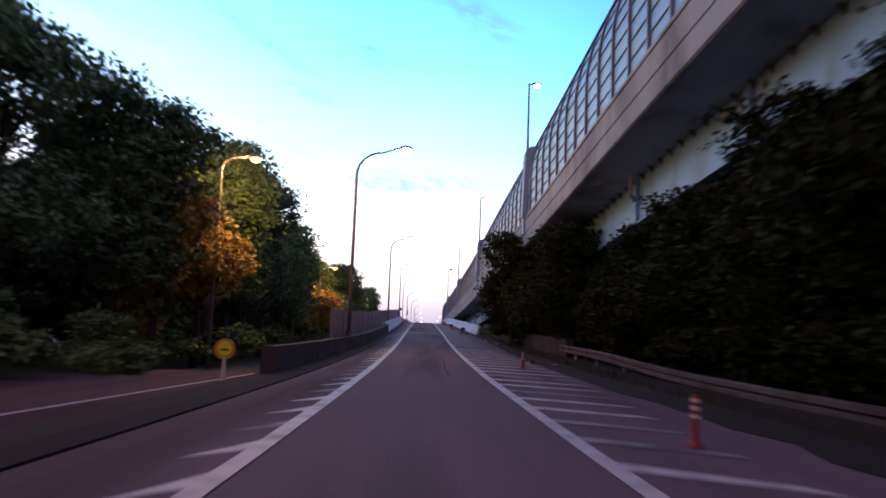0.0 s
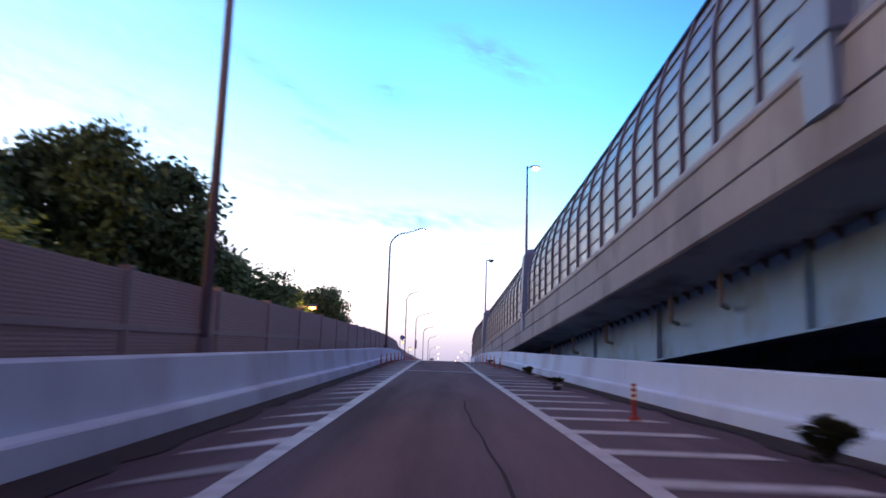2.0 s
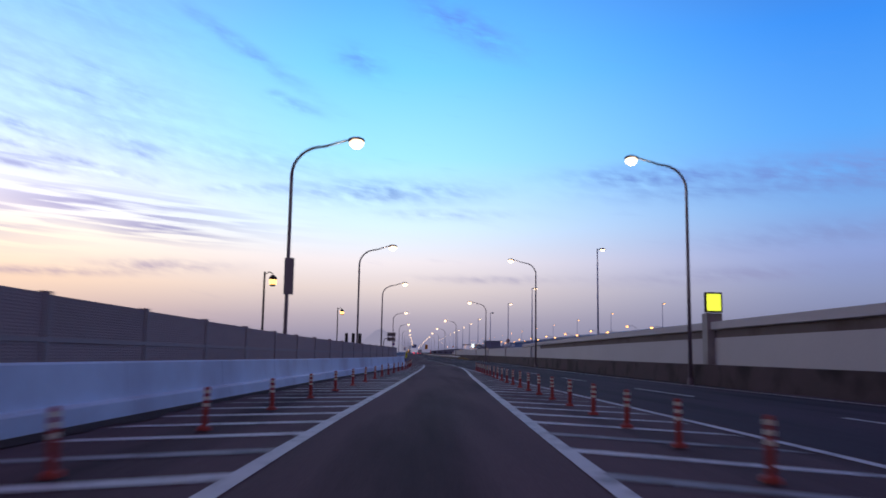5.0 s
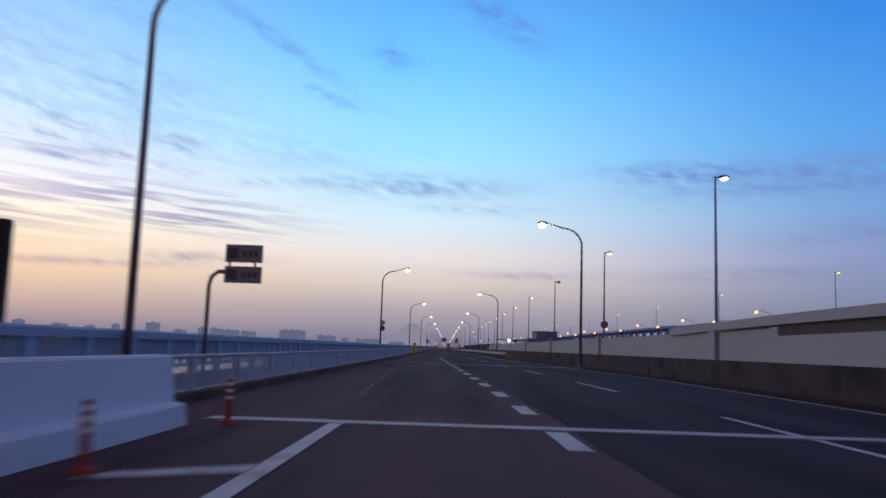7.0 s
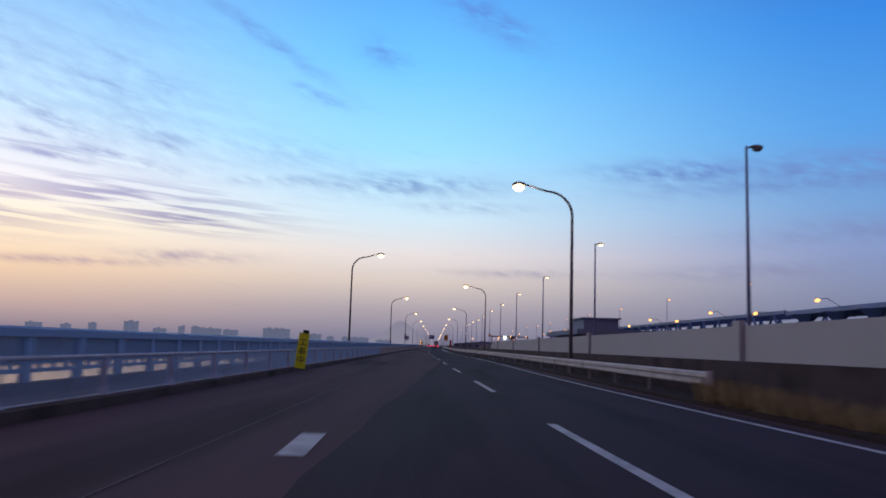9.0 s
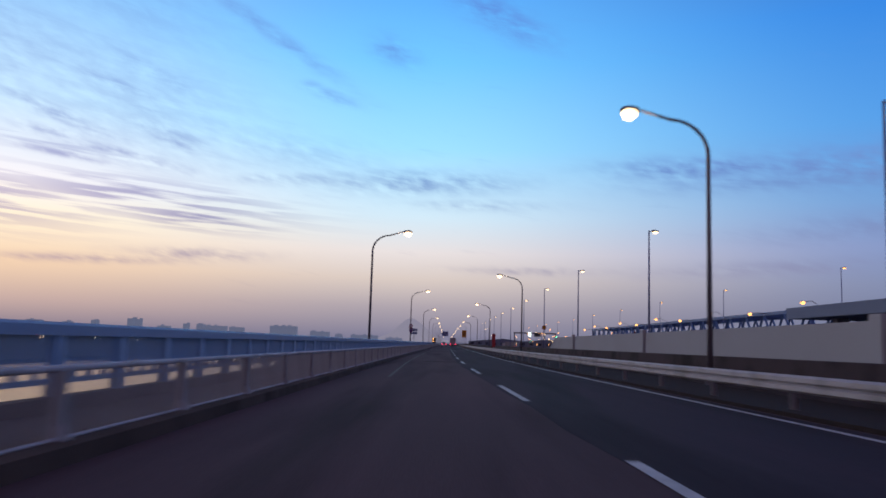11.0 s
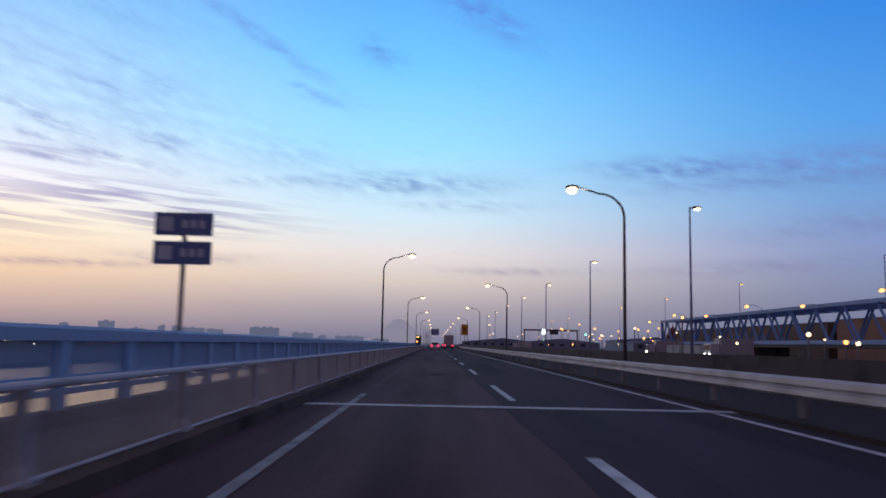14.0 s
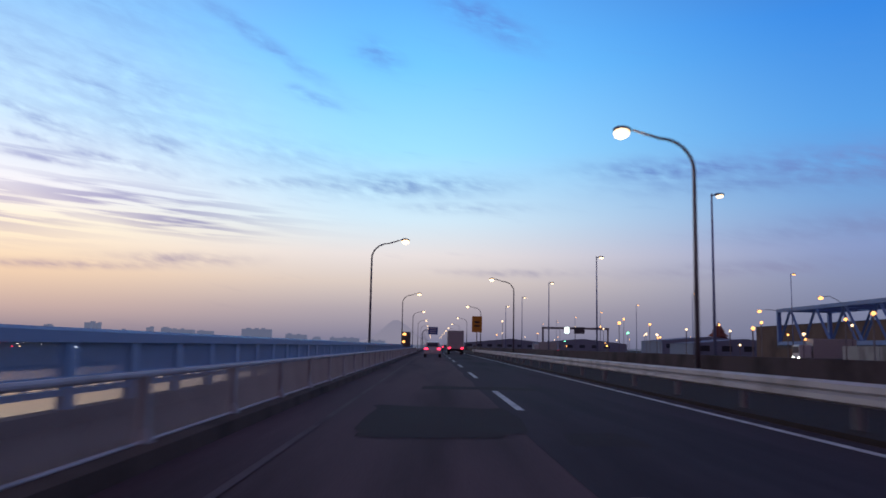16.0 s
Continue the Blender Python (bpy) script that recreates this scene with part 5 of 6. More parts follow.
# old sodium lamps behind the fence
def sodium(x, y, z, watts=800):
    t = empty("street_lamp", x, y, -5.4, "old street lamp glowing amber among the trees", "street lamp", "old amber lamps")
    h = z + 5.4
    part("pole", tube([(0, 0, 0), (0, 0, h * 0.6), (0, 0, h - 0.5), (0.12, 0, h - 0.2), (0.45, 0, h - 0.02), (1.15, 0, h + 0.05)], [0.09, 0.075, 0.065, 0.06, 0.05, 0.04], 10), POLE, t, smooth=True)
    hd = part("lamp_head", ball((1.45, 0, h + 0.06), 0.34, (1.0, 0.6, 0.35)), POLE, t, smooth=True)
    part("glass", ball((1.47, 0, h - 0.03), 0.26, (1.0, 0.75, 0.6)), LAMP_ORANGE, hd, smooth=True)
    light_at("sodium_light", x + 1.45, y, z - 0.4, watts, (1.0, 0.50, 0.13))


sodium(-9.2, 34.3, 3.85, 520)
sodium(-10.9, 81.8, 3.5, 380)
sodium(-10.3, 125.0, 2.75, 50)
# extra lamp out of view, added to light the first trees amber
sodium(-11.5, 2.0, 4.2, 300)

# ---- apartment block ----
ap = empty("apartment_building", -59.8, 225.1, -5.4, "tall blue-grey apartment block with balcony bands and a rooftop tower", "building", rz=57)
H = 33.3
part("wall", boxbm(0, 0, H / 2, 25, 12, H), BLDG, ap)
part("roof", boxbm(0, 0, H + 0.35, 25.5, 12.6, 0.7), BLDG_DARK, ap)
part("parapet_band", boxbm(0, -6.62, H - 0.45, 25.2, 1.1, 0.9), BLDG_DARK, ap)
tw = part("roof_tower", boxbm(-0.5, -1.1, H + 3.6, 6.7, 5.8, 5.8, 0.05), BLDG, ap)
part("tower_cap", boxbm(-0.5, -1.1, H + 6.56, 6.9, 6.0, 0.12), BLDG_DARK, tw)
part("mast", tube([(-3.5, 1.2, H + 6.4), (-3.5, 1.2, H + 13.5)], 0.06, 6), POLE, tw)
part("mast", tube([(0.8, -3, H + 6.4), (0.8, -3, H + 7.3)], 0.06, 6), POLE, tw)
part("mast", boxbm(0.8, -3, H + 7.3, 0.5, 0.06, 0.06), POLE, tw)
for f in range(11):
    z = H - 2.2 - f * 3.0
    b = part("balcony", boxbm(-0.4, -6.6, z - 1.05, 24.0, 1.2, 1.15), BLDG, ap)
    part("coping", boxbm(-0.4, -7.16, z - 0.44, 24.1, 0.14, 0.08), BLDG_DARK, b)
    part("recess", boxbm(-0.4, -6.04, z + 0.35, 23.8, 0.06, 1.7), BLDG_DARK, ap)
    for k in range(8):
        w = part("window", boxbm(-10.6 + k * 2.95, -6.09, z + 0.3, 1.9, 0.04, 1.5), GLASS, ap)
        if k:
            part("divider", boxbm(-12.1 + k * 2.95, -6.55, z + 0.3, 0.12, 1.0, 1.6), BLDG, ap)
    part("end_window", boxbm(12.52, 1.5, z + 0.2, 0.04, 1.2, 1.2), GLASS, ap)

# ---- lanterns, pipes by the end of the noise fence ----
for y, z in ((261.5, 5.4), (220.0, 5.0)):
    t = empty("lantern_post", -7.7, y, -5.4, "ornate dark lantern on a post, lit yellow", "lantern", "park lanterns")
    h = z + 5.4
    part("post", tube([(0, 0, 0), (0, 0, h + 0.5)], [0.09, 0.05], 10), BLACK, t)
    part("bracket", tube([(0, 0, h + 0.35), (0.25, 0, h + 0.5), (0.45, 0, h + 0.4)], 0.025, 8), BLACK, t)
    l = part("lantern", tube([(0.45, 0, h - 0.28), (0.45, 0, h - 0.2), (0.45, 0, h + 0.2), (0.45, 0, h + 0.36)], [0.12, 0.17, 0.22, 0.03], 6), BLACK, t)
    part("glass", tube([(0.45, 0, h - 0.18), (0.45, 0, h + 0.08)], [0.185, 0.215], 6), LAMP_ORANGE, l)
for k in range(3):
    t = tagged(part("vent_pipe", tube([(0, 0, -3), (0, 0, 3.2), (0, 0, 3.27)], [0.19, 0.17, 0.15], 14), BLACK), "thick black vent pipe beyond the noise fence", "pipe", "vent pipes")
    t.location = (-6.9 + k * 0.72, 264.0 + k * 0.1, 0)
tagged(part("fence_footing", boxbm(-6.2, 264.2, -4.2, 3.2, 2.0, 2.6, 0.05), DARK_CONC), "dark concrete base of the vent pipes", "concrete base", kind="structure")


# ---- signs ----
def lettering(parent, body, size, x, y, z, mat):
    c = bpy.data.curves.new("lettering", "FONT")
    c.body, c.size, c.align_x, c.align_y, c.extrude = body, size, "CENTER", "CENTER", 0.002
    c.materials.append(mat)
    o = new("lettering", c)
    o.parent = parent
    o.matrix_basis = pose(x, y, z, 90, 0, 0)


def round_sign(x, y, z, r, face, ring, label, bars=True, inner=None):
    t = empty("road_sign", x, y, z, label, "road sign")
    part("plate", disc((0, 0, 0), r, 0.02), ring, t)
    part("face", disc((0, -0.014, 0), r * 0.8, 0.012), face, t)
    if inner:
        part("bar", boxbm(0, -0.024, 0, r * 1.3, 0.006, r * 0.2), inner, t).matrix_basis = pose(0, 0, 0, 0, 45, 0)
    part("clamp", boxbm(0, 0.05, 0, 0.22, 0.08, 0.05), POLE, t)
    return t


t = round_sign(-5.13, 175.5, 3.53, 0.30, SIGN_BLUE, SIGN_BLUE, "round blue sign with a white upward arrow on a lamp pole")
arrow = bmesh.new()
vs = [arrow.verts.new((x, -0.024, z)) for x, z in ((-0.035, -0.19), (0.035, -0.19), (0.035, 0.05), (0.12, 0.05), (0, 0.2), (-0.12, 0.05), (-0.035, 0.05))]
arrow.faces.new(vs)
part("arrow", arrow, SIGN_WHITE, t, "white arrow")
round_sign(-3.42, 329.2, 3.36, 0.26, SIGN_WHITE, SIGN_RED, "round white speed sign with a red ring on a lamp pole")
round_sign(-3.42, 329.2, 2.80, 0.26, SIGN_BLUE, SIGN_RED, "round blue sign with red ring and bar", inner=SIGN_RED)
round_sign(-3.55, 518.1, 3.58, 0.28, SIGN_WHITE, SIGN_RED, "round white speed sign with a red ring on a lamp pole")
round_sign(-3.55, 518.1, 2.88, 0.28, SIGN_BLUE, SIGN_RED, "round blue sign with red ring and bar", inner=SIGN_RED)
tagged(part("sign_plate", boxbm(-3.55, 518.1, 3.24, 0.56, 0.02, 0.16, 0.004), SIGN_GREY), "small grey plate between two round signs", "sign plate")
round_sign(17.9, 324.22, 3.73, 0.36, SIGN_GREY, SIGN_RED, "round sign with a dull red ring on a lamp pole")
round_sign(17.9, 530.62, 4.19, 0.36, SIGN_AMBER, SIGN_RED, "round amber reflector sign on a lamp pole")
tagged(part("sign_plate", boxbm(-4.36, 207.19, 4.1, 0.36, 0.05, 1.4, 0.01), SIGN_GREY), "tall narrow grey plate on a lamp pole", "sign plate")
# two-panel direction signs
for (x0, x1, y, px, zs, face, lab) in ((-2.66, -1.70, 269.4, -3.05, ((3.10, 3.56), (2.57, 3.00)), SIGN_GREY, "two grey direction sign panels on a bent pole"),
                                       (-3.94, -2.92, 527.5, -3.42, ((2.93, 3.34), (2.42, 2.83)), SIGN_NAVY, "two blue direction sign panels with pale symbols on a pole")):
    t = empty("direction_sign", px, y, 0.1, lab, "road sign")
    if face is SIGN_GREY:
        part("pole", tube([(0, 0.05, 0), (0, 0.05, 2.4), (0.06, 0.05, 2.62), (0.22, 0.05, 2.75), (0.9, 0.05, 2.77)], 0.055, 10), POLE, t, smooth=True)
        part("stay", tube([(0.5, 0.05, 2.6), (0.5, 0.05, 3.4)], 0.03, 8), POLE, t)
        part("stay", tube([(1.15, 0.05, 2.6), (1.15, 0.05, 3.4)], 0.03, 8), POLE, t)
    else:
        part("pole", tube([(0, 0.05, 0), (0, 0.05, 3.2)], 0.045, 10), POLE, t)
    for lo, hi in zs:
        p = part("panel", boxbm((x0 + x1) / 2 - px, 0, (lo + hi) / 2 - 0.1, x1 - x0, 0.03, hi - lo, 0.01), face, t)
        w, h = x1 - x0, hi - lo
        part("symbol", boxbm((x0 + x1) / 2 - px - w * 0.3, -0.018, (lo + hi) / 2 - 0.1, h * 0.6, 0.004, h * 0.6), SIGN_PALE if face is SIGN_NAVY else BLDG_DARK, p)
        for q in range(3):
            part("bar", boxbm((x0 + x1) / 2 - px + w * (0.02 + 0.15 * q), -0.018, (lo + hi) / 2 - 0.1, w * 0.10, 0.004, h * 0.34), SIGN_PALE if face is SIGN_NAVY else BLDG_DARK, p)
# yellow works board
t = empty("works_board", -1.08, 353.7, 0.15, "tall yellow roadworks board leaning on the kerb fence", "warning board", rz=0)
t.matrix_basis = pose(-1.24, 353.7, 0.12, 0, 6, 0)
part("board", boxbm(0, 0, 0.68, 0.40, 0.04, 1.34, 0.01), SIGN_YEL, t)
part("lamp", boxbm(0.05, 0, 1.40, 0.22, 0.08, 0.12, 0.02), BLACK, t)
for k, ch in enumerate("\u5de5\u4e8b\u4e2d"):
    lettering(t, ch, 0.30, 0, -0.024, 0.98 - k * 0.33, BLACK)
# red banner board
t = empty("banner_board", 6.9, 484.8, 0.08, "narrow upright red board on a post in the median", "sign board")
part("post", tube([(0, 0.04, 0), (0, 0.04, 2.1)], 0.03, 8), POLE, t)
part("board", boxbm(0, 0, 1.5, 0.36, 0.03, 1.42, 0.01), SIGN_RED, t)
# lit yellow sign on a pilaster
t = empty("lit_sign", 17.4, 221.5, 1.5, "small lit yellow sign box on a concrete pilaster", "lit sign")
part("pilaster", boxbm(0.1, 0.5, 0.6, 0.9, 0.8, 3.4, 0.03), CONCRETE, t)
part("box", boxbm(0, 0, 2.9, 1.0, 0.2, 1.15, 0.03), BLACK, t)
part("face", boxbm(0, -0.11, 2.9, 0.8, 0.02, 0.95), material("yellow_sign_glow", (0.8, 0.8, 0.1), 0.4, emit=(0.75, 0.85, 0.05), power=1.0), t)
# amber sign at the foot of the ramp
t = empty("marker_sign", -5.0, 20.0, -5.3, "round amber reflector marker on a white post", "road sign")
part("post", tube([(0, 0.03, 0), (0, 0.03, 1.0)], 0.05, 10), SIGN_WHITE, t)
part("plate", disc((0, 0, 1.0), 0.26, 0.03), SIGN_AMBER, t)
part("eye", disc((0, -0.02, 1.02), 0.18, 0.01), SIGN_YEL, t)
part("bar", boxbm(0, -0.03, 0.98, 0.2, 0.006, 0.04), BLACK, t)
# yellow hanging board far ahead, blue overhead board
t = empty("sign_board", 9.3, 737, 0.1, "large yellow board on a post beside the road far ahead", "sign board")
part("post", tube([(0, 0.1, 0), (0, 0.1, 6.6)], 0.09, 10), POLE, t)
part("board", boxbm(0, 0, 5.2, 1.9, 0.08, 3.0, 0.02), SIGN_AMBER, t)
part("bar", boxbm(0, -0.05, 5.6, 1.0, 0.01, 0.3), BLACK, t)
part("bar", boxbm(0, -0.05, 4.9, 1.0, 0.01, 0.3), BLACK, t)
t = empty("overhead_sign", -3.2, 905, 0.1, "blue overhead direction board on a cantilever pole", "road sign")
part("pole", tube([(0, 0.1, 0), (0, 0.1, 6.4), (0.6, 0.1, 7.0), (4.0, 0.1, 7.1)], 0.14, 10), POLE, t)
part("board", boxbm(4.2, 0, 7.0, 3.8, 0.08, 3.0, 0.02), SIGN_BLUE, t)
for k in range(3):
    part("bar", boxbm(4.2, -0.05, 7.9 - k * 0.8, 2.6, 0.01, 0.3), SIGN_WHITE, t)
t = empty("warning_light", -2.9, 705, 0.1, "amber warning lights on a board at the bridge edge", "warning light")
part("board", boxbm(0, 0.05, 1.9, 1.3, 0.06, 2.2, 0.02), BLDG_DARK, t)
part("post", tube([(0, 0.1, 0), (0, 0.1, 1.0)], 0.05, 8), POLE, t)
part("lamp", ball((-0.25, -0.05, 2.65), 0.22, (1.3, 0.5, 0.8)), LAMP_ORANGE, t)
part("lamp", ball((-0.35, -0.05, 1.55), 0.2, (1.0, 0.5, 0.8)), LAMP_ORANGE, t)


# ---- vehicles ahead ----
def car(x, y, z, paint, label, rear=True):
    t = empty("car", x, y, z, label, "car")
    prof = [(-2.1, 0.35), (-2.15, 0.75), (-2.05, 0.95), (-1.75, 1.02), (-1.35, 1.46), (0.25, 1.50), (1.05, 1.02), (1.9, 0.88), (2.1, 0.6), (2.05, 0.32)]
    bm = bmesh.new()
    secs = []
    for sx, k in ((-0.84, 0.93), (-0.70, 1.0), (0.70, 1.0), (0.84, 0.93)):
        secs.append([bm.verts.new((sx * (0.82 if pz > 1.1 else 1.0), py, 0.3 + (pz - 0.3) * k)) for py, pz in prof])
    for a, b in zip(secs, secs[1:]):
        for j in range(len(prof)):
            bm.faces.new((a[j], a[(j + 1) % len(prof)], b[(j + 1) % len(prof)], b[j]))
    bm.faces.new(secs[0])
    bm.faces.new(secs[-1][::-1])
    part("body", bm, paint, t)
    bm = bmesh.new()
    vs = [bm.verts.new(v) for v in ((-0.56, -1.79, 1.04), (0.56, -1.79, 1.04), (0.50, -1.42, 1.42), (-0.50, -1.42, 1.42))]
    bm.faces.new(vs)
    part("rear_window", bm, GLASS, t)
    part("bumper", boxbm(0, -2.16, 0.48, 1.6, 0.12, 0.26, 0.04), paint, t)
    part("number_plate", boxbm(0, -2.235, 0.62, 0.34, 0.02, 0.16), SIGN_WHITE, t)
    for sx in (-1, 1):
        part("tail_lamp", boxbm(sx * 0.62, -2.15, 0.84, 0.32, 0.08, 0.18, 0.03), TAIL, t, "glowing red tail lamp")
        for wy in (-1.3, 1.3):
            w = part("wheel", tube([(sx * 0.62, wy, 0.32), (sx * 0.84, wy, 0.32)], 0.32, 16), BLACK, t)
            part("rim", tube([(sx * 0.80, wy, 0.32), (sx * 0.855, wy, 0.32)], 0.19, 12), STEEL, w)
    return t


def truck(x, y, z, rz, label, tail=True):
    t = empty("truck", x, y, z, label, "truck", rz=rz)
    part("cargo_box", boxbm(0, -0.6, 2.0, 2.2, 5.6, 2.5, 0.04), TRUCK_BOX, t)
    part("cab", boxbm(0, 3.2, 1.45, 2.1, 1.6, 2.0, 0.15), CAR_WHITE, t)
    part("windscreen", boxbm(0, 4.01, 1.8, 1.8, 0.03, 0.8), GLASS, t)
    part("chassis", boxbm(0, 0.2, 0.6, 1.8, 7.0, 0.25), BLACK, t)
    for sx in (-1, 1):
        part("tail_lamp", boxbm(sx * 0.85, -3.44, 0.85, 0.35, 0.06, 0.2, 0.02), TAIL, t, "glowing red tail lamp")
        part("head_lamp", boxbm(sx * 0.75, 4.02, 0.8, 0.35, 0.05, 0.2, 0.02), HEADL, t)
        for wy in (-2.2, 2.9):
            part("wheel", tube([(sx * 0.75, wy, 0.42), (sx * 1.05, wy, 0.42)], 0.42, 16), BLACK, t)
    return t


car(1.05, 667, 0, CAR_WHITE, "white estate car with glowing red tail lamps")
truck(4.2, 700, 0, 0, "box truck with red tail lamps in the next lane")
car(1.0, 760, 0, CAR_GREY, "grey car with glowing red tail lamps")
car(4.3, 800, 0, CAR_GREY, "dark car with glowing red tail lamps")
truck(52, 690, -0.3, 90, "white box truck crossing beyond the median")
truck(48, 640, -0.3, 100, "pale delivery truck beyond the median")
truck(36, 830, -0.3, 60, "box truck waiting beyond the median")
for x, y in ((15.0, 850), (14.4, 905), (14.8, 960)):
    c = empty("car", x, y, 0, "oncoming car with lit head lamps", "car", rz=180)
    part("body", boxbm(0, 0, 0.75, 1.66, 4.1, 0.6, 0.15), CAR_GREY, c)
    part("cabin", boxbm(0, -0.3, 1.25, 1.4, 2.0, 0.5, 0.18), GLASS, c)
    for sx in (-1, 1):
        part("head_lamp", ball((sx * 0.58, 2.05, 0.75), 0.16), HEADL, c)
        for wy in (-1.3, 1.3):
            part("wheel", tube([(sx * 0.65, wy, 0.32), (sx * 0.84, wy, 0.32)], 0.32, 12), BLACK, c)

# ---- blue truss bridge beyond the median, and the raised road that leads to it ----
tb = empty("truss_bridge", 62, 455, 0, "long blue steel truss bridge with close diagonals", "bridge")
LO, HI = 2.6, 8.4
for px in (0.0, 9.0):
    part("top_chord", boxbm(px, 136, HI, 0.5, 272, 0.6), TRUSS, tb)
    part("bottom_chord", boxbm(px, 136, LO, 0.6, 272, 0.8), TRUSS, tb)
    for k in range(30):
        y0 = 0.4 + k * 9.04
        part("diagonal", tube([(px, y0, LO), (px, y0 + 4.52, HI)], 0.24, 4), TRUSS, tb)
        part("diagonal", tube([(px, y0 + 4.52, HI), (px, y0 + 9.04, LO)], 0.24, 4), TRUSS, tb)
    part("end_post", boxbm(px, 271.7, (LO + HI) / 2, 0.6, 0.6, HI - LO), TRUSS, tb)
for k in range(61):
    part("cross_beam", boxbm(4.5, 0.4 + k * 4.52, HI, 8.6, 0.35, 0.4), TRUSS, tb)
for k in range(30):
    a, b = 0.4 + k * 9.04, 9.44 + k * 9.04
    part("top_brace", tube([(0.2, a, HI - 0.1), (8.8, b, HI - 0.1)], 0.16, 4), TRUSS, tb)
    part("top_brace", tube([(8.8, a, HI - 0.1), (0.2, b, HI - 0.1)], 0.16, 4), TRUSS, tb)
part("deck", boxbm(4.5, 136, LO - 0.5, 9.6, 272, 0.5), DECK, tb)
for k in range(6):
    part("pier", boxbm(4.5, 6 + k * 52, -3.8, 7, 2.2, 12), CONCRETE, tb)
ev = empty("raised_road", 62, 345, 0, "raised blue-grey road on close T-shaped piers", "bridge")
part("deck_beam", boxbm(4.5, 54.5, HI - 0.25, 9.6, 110, 0.7, 0.05), TRUSS, ev)
for k in range(11):
    y0 = 4 + k * 10.0
    pier = bmesh.new()
    add_box(pier, 0.6, y0, 1.2, 1.3, 1.5, 11.5)
    add_tube(pier, [(0.6, y0, 6.4), (0.6, y0, 7.8)], [0.8, 2.3], 4)
    part("pier", pier, TRUSS, ev)
for i in range(4):
    w = tagged(part("site_hoarding", boxbm(50.5, 655 + 8 * i, 0.7, 0.1, 7.9, 2.6), CONCRETE), "pale site hoarding panel beyond the median", "hoarding", "site hoarding")

# lamps over there
for k in range(14):
    straight_lamp(60.5, 366 + k * 50.2, 14.0, -0.3, mat=LAMP_ORANGE, group="far amber street lamps")
for k in range(17):
    y = 370 + k * 22.3
    z = 9.3 if k % 2 else 8.3
    t = empty("bracket_lamp", 58.6, y, z, "small amber lamp on a long bracket", "lamp", "lamps along the truss bridge")
    part("arm", tube([(3.45, 0, HI - z), (1.4, 0, 0.3), (0.2, 0, 0.1)], 0.05, 6), POLE, t)
    h = part("lamp_head", ball((0, 0, 0.05), 0.42, (1.0, 0.6, 0.45)), POLE, t)
    part("glass", ball((0, -0.05, -0.05), 0.38, (1.0, 0.8, 0.7)), LAMP_ORANGE, h)
rl = random.Random(12)
for k in range(74):
    y = rl.uniform(720, 1300) if k < 50 else rl.uniform(545, 720)
    x = rl.uniform(24, 60 + (y - 700) * 0.28) if k < 50 else rl.uniform(23, 56)
    z = rl.choice((2.5, 4.5, 6.5, 8, 10)) if k < 50 else rl.uniform(2.0, 5.0)
    t = empty("yard_lamp", x, y, -0.3, "distant yard lamp on a thin pole", "lamp", "distant yard lamps")
    part("pole", tube([(0, 0, 0), (0, 0, z)], 0.07, 6), POLE, t)
    part("glass", ball((0, -0.1, z), rl.uniform(0.22, 0.36) if k < 50 else rl.uniform(0.11, 0.18), u=8, v=6), rl.choice((LAMP_ORANGE, LAMP_ORANGE, LAMP_ORANGE, LAMP_ON, LAMP_ON, LAMP_ORANGE, GREEN_L if k < 20 else LAMP_ON)), t)
for k in range(60):
    sy = rl.uniform(480, 900)
    t = empty("shore_lamp", rl.uniform(-0.62, -0.28) * sy, 400 + sy, -6.3, "distant lamp on the far shore", "lamp", "distant shore lamps")
    part("pole", tube([(0, 0, 0), (0, 0, 3.5)], 0.1, 6), POLE, t)
    part("glass", ball((0, 0, 3.6), rl.uniform(0.3, 0.5), u=8, v=6), rl.choice((LAMP_ON, LAMP_ON, HEADL, TAIL)), t)

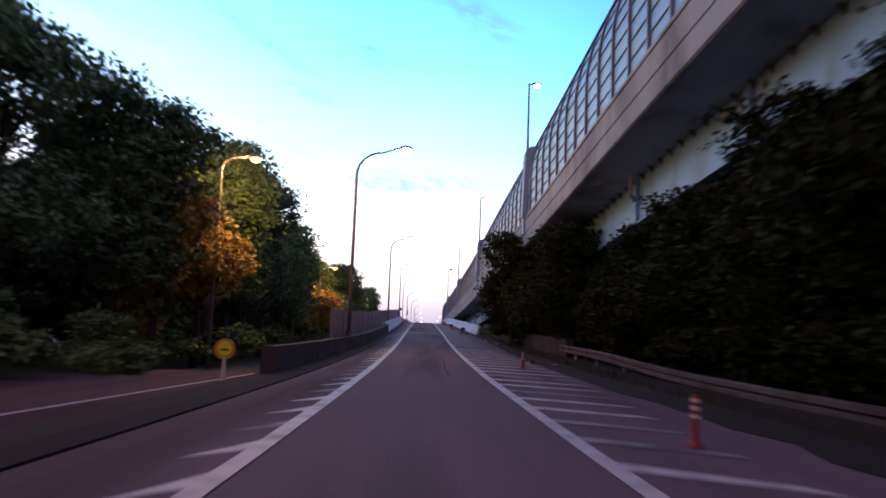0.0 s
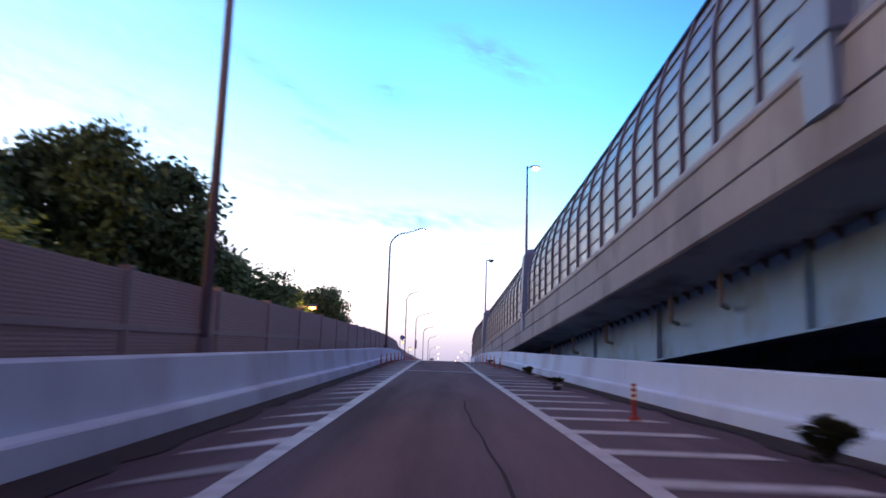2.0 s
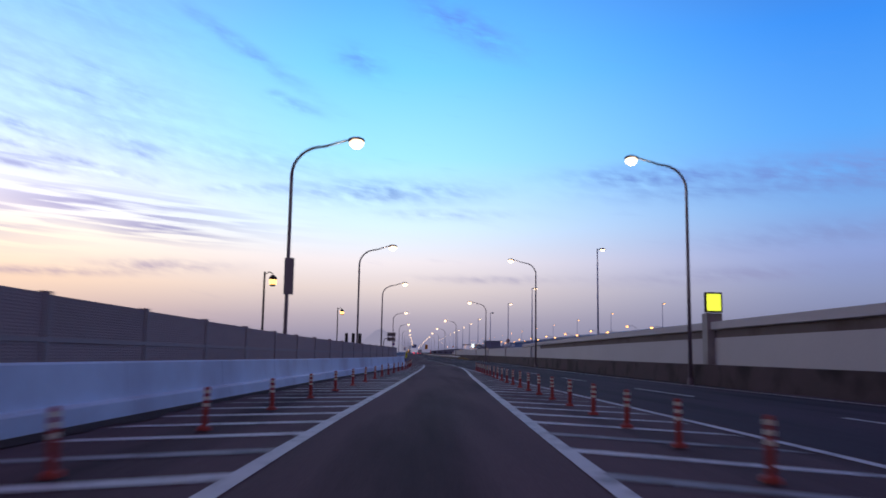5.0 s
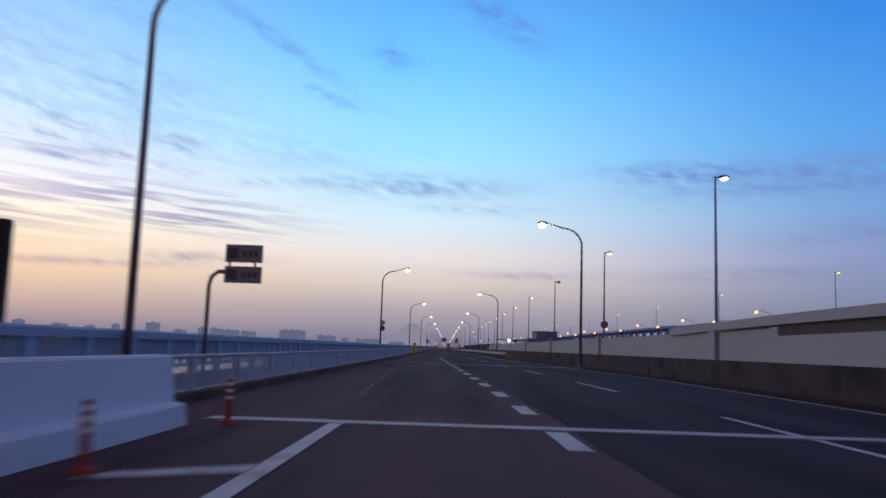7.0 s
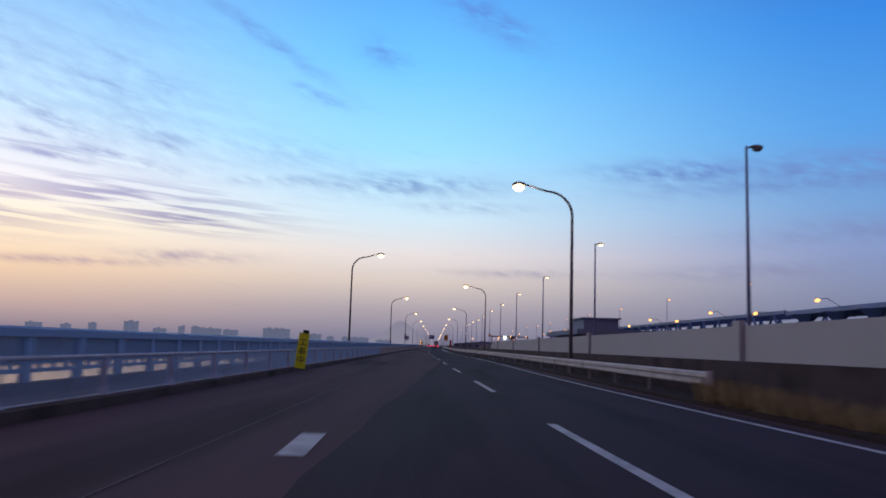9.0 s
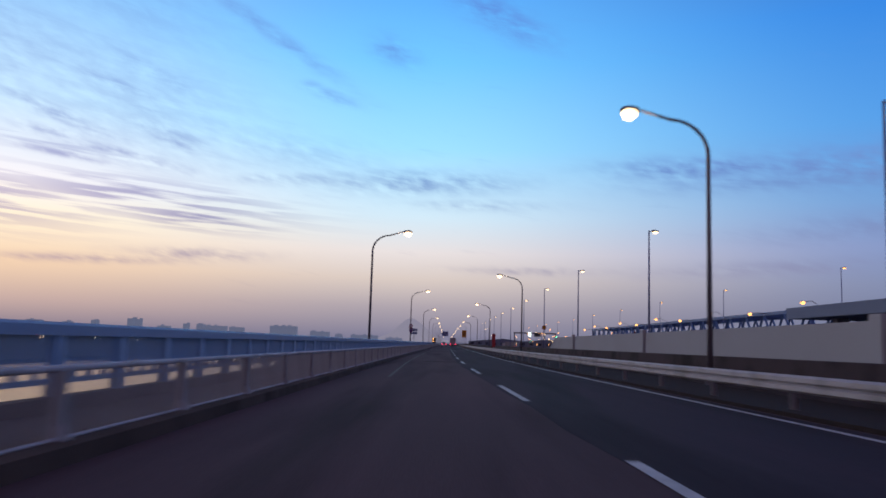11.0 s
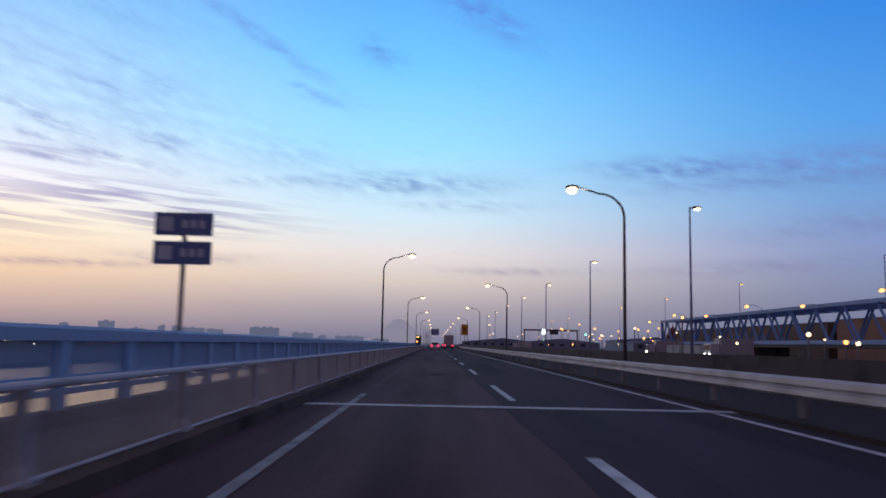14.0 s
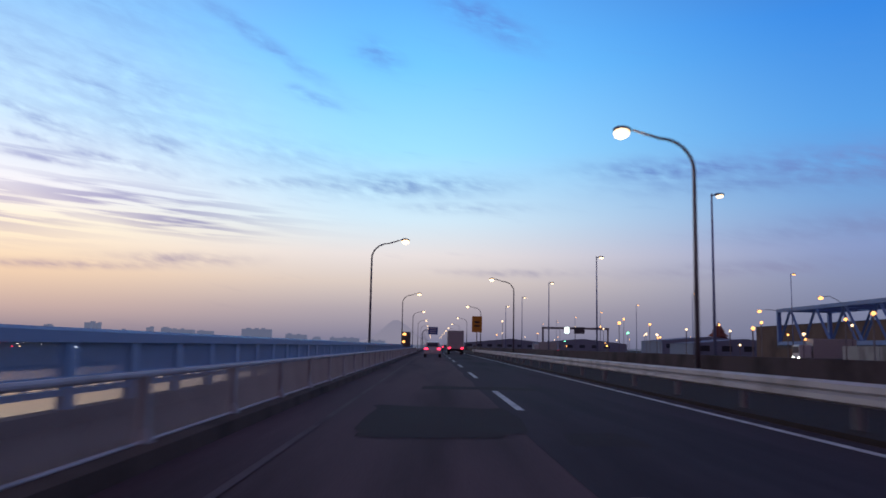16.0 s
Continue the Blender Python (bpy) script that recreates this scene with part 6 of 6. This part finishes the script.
# gantry and sheds far right
t = empty("gantry", 58, 905, -0.3, "dark steel sign gantry over a far road", "gantry")
for x in (-13, 13):
    part("leg", tube([(x, 0, 0), (x, 0, 9.2)], 0.35, 8), POLE, t)
part("beam", boxbm(0, 0, 9.4, 27, 0.7, 0.8), POLE, t)
part("panel", boxbm(1.5, -0.4, 8.6, 4.2, 0.2, 2.6, 0.03), BLDG_DARK, t)
part("panel", boxbm(-3.5, -0.4, 8.6, 1.8, 0.2, 2.4, 0.03), material("lit_panel_glow", (0.8, 0.9, 0.85), 0.4, emit=(0.8, 1.0, 0.9), power=2.5), t)
for x, y, w, d, h, lab in ((84, 470, 14, 70, 7.2, "long dark blue-grey shed behind the truss bridge"), (83, 556, 12, 60, 6.6, "brick-coloured building behind the truss bridge"), (94, 748, 9, 112, 8.2, "long dull brown building behind the truss bridge"), (94, 655, 9, 66, 8.6, "brick-coloured building behind the truss bridge"), (92, 830, 30, 24, 3.6, "low dark shed beyond the truss bridge"), (105, 900, 36, 30, 5, "far dark hazy warehouse"), (80, 1020, 46, 30, 4.2, "far low hazy warehouse"),
                           (52, 1120, 60, 30, 4.0, "far low hazy warehouse"), (150, 820, 40, 50, 9, "far dark hazy warehouse"), (112, 640, 22, 36, 6.5, "brick-coloured building behind the truss bridge"),
                           (116, 560, 26, 34, 7, "brick-coloured building behind the truss bridge")):
    t = empty("warehouse", x, y, -0.3, lab, "building", "far warehouses")
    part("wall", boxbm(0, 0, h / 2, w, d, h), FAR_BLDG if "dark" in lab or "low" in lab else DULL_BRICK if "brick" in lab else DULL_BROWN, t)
    bm = bmesh.new()
    vs = [bm.verts.new(v) for v in ((-w / 2 - 0.4, -d / 2, h), (w / 2 + 0.4, -d / 2, h), (0, -d / 2, h + w * 0.05), (-w / 2 - 0.4, d / 2, h), (w / 2 + 0.4, d / 2, h), (0, d / 2, h + w * 0.05))]
    for q in ((0, 1, 2), (3, 5, 4), (0, 2, 5, 3), (1, 4, 5, 2), (0, 3, 4, 1)):
        bm.faces.new([vs[i] for i in q])
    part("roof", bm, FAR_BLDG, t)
    for k in range(max(2, int(w // 7))):
        part("window", boxbm(-w / 2 + 3 + k * 6.5, -d / 2 - 0.03, h * 0.6, 3.0, 0.06, 1.6), GLASS, t)
t = empty("spire_tower", 132, 951, -0.3, "red-brown tiered spire among the far buildings", "tower")
part("base", boxbm(0, 0, 3.0, 10, 10, 6.0, 0.2), SPIRE, t)
for k, (z, r) in enumerate(((6.0, 7.0), (8.2, 5.0), (10.4, 3.2))):
    part("tier_roof", tube([(0, 0, z), (0, 0, z + 0.5), (0, 0, z + 2.6)], [r, r * 0.85, r * 0.35], 8), SPIRE, t)
part("finial", tube([(0, 0, 12.6), (0, 0, 15.2)], [0.7, 0.05], 8), SPIRE, t)
# control cabin at the head of the grey wall
t = empty("control_cabin", 25, 430, -0.9, "low flat-roofed cabin on a raised deck beyond the grey wall", "building")
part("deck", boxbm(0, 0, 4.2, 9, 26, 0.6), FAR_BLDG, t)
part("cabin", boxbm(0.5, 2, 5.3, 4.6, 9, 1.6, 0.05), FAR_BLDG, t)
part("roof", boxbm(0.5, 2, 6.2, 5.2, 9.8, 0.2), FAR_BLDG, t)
for sx in (-3, 3):
    for sy in (-10, 10):
        part("column", boxbm(sx, sy, 1.9, 0.6, 0.6, 4.2), CONCRETE, t)

# ---- skyline across the bay ----
rs = random.Random(21)
FAR = 2500.0
# azimuth of the middle, width (degrees), elevation of the roof
for az, wide, top in ((-33.5, 1.2, 0.9), (-31.2, 0.6, 1.0), (-28.6, 0.9, 0.85), (-26.6, 0.5, 0.8), (-24.9, 0.35, 0.95), (-22.6, 0.32, 1.15), (-22.1, 0.32, 1.12), (-20.4, 0.8, 0.72), (-18.9, 0.3, 0.92), (-17.9, 0.5, 0.92),
                      (-16.9, 1.6, 0.84), (-15.4, 1.0, 0.78), (-12.05, 1.95, 0.98), (-9.4, 1.4, 0.66), (-8.0, 0.5, 0.5), (-6.1, 2.0, 0.50), (-3.9, 1.2, 0.36)):
    w, h = FAR * radians(wide), 7.4 + FAR * math.tan(radians(top - 0.08))
    t = empty("tower_block", FAR * math.sin(radians(az)), 510 + FAR * math.cos(radians(az)), -6.3, "hazy block on the far skyline", "building", "far skyline")
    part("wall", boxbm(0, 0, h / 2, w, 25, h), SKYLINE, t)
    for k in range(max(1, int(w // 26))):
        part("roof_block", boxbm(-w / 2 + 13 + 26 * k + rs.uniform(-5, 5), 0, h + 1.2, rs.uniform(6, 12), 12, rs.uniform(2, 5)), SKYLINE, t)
bm = bmesh.new()
prev = None
for i in range(160):
    a = radians(-60 + i * 0.55)
    r = 2380
    x, y = r * math.sin(a), 560 + r * math.cos(a)
    h = -6.3 + 9 + 5 * noise.noise(Vector((i * 0.35, 0, 0))) + 3 * noise.noise(Vector((i * 1.3, 4, 0)))
    cur = [bm.verts.new((x, y, -6.4)), bm.verts.new((x, y, h)), bm.verts.new((x * 1.02, y * 1.02, h - 2)), bm.verts.new((x * 1.03, y * 1.03, -6.4))]
    if prev:
        for j in range(3):
            bm.faces.new((prev[j], prev[j + 1], cur[j + 1], cur[j]))
    prev = cur
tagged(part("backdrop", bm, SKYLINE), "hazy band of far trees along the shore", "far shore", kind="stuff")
# faint mountain on the horizon, its haze made by a glow near the sky's colour
bm = bmesh.new()
crest = []
for i in range(41):
    u = -1 + i / 20
    h = 128 * (math.exp(-(u * 3.4) ** 2) * 0.62 + 0.38 * (1 - u * u) ** 2) * (1 + 0.06 * noise.noise(Vector((u * 6, 2, 0))))
    crest.append((bm.verts.new((-192 + u * 290, 4760, -6)), bm.verts.new((-192 + u * 290, 4760, 4 + h))))
for a, b in zip(crest, crest[1:]):
    bm.faces.new((a[0], a[1], b[1], b[0]))
tagged(part("backdrop", bm, material("haze_glow_mountain", (0.05, 0.05, 0.06), 0.9, emit=(0.225, 0.213, 0.28), power=1.0)), "faint hazy mountain far beyond the bay", "mountain", kind="structure")
# unseen box added to close the hidden side behind the start of the ramp
tagged(part("backdrop", boxbm(0, -140, 2, 160, 2, 16), GROUND), "unseen dark box added behind the ramp's foot", "far trees", kind="structure")
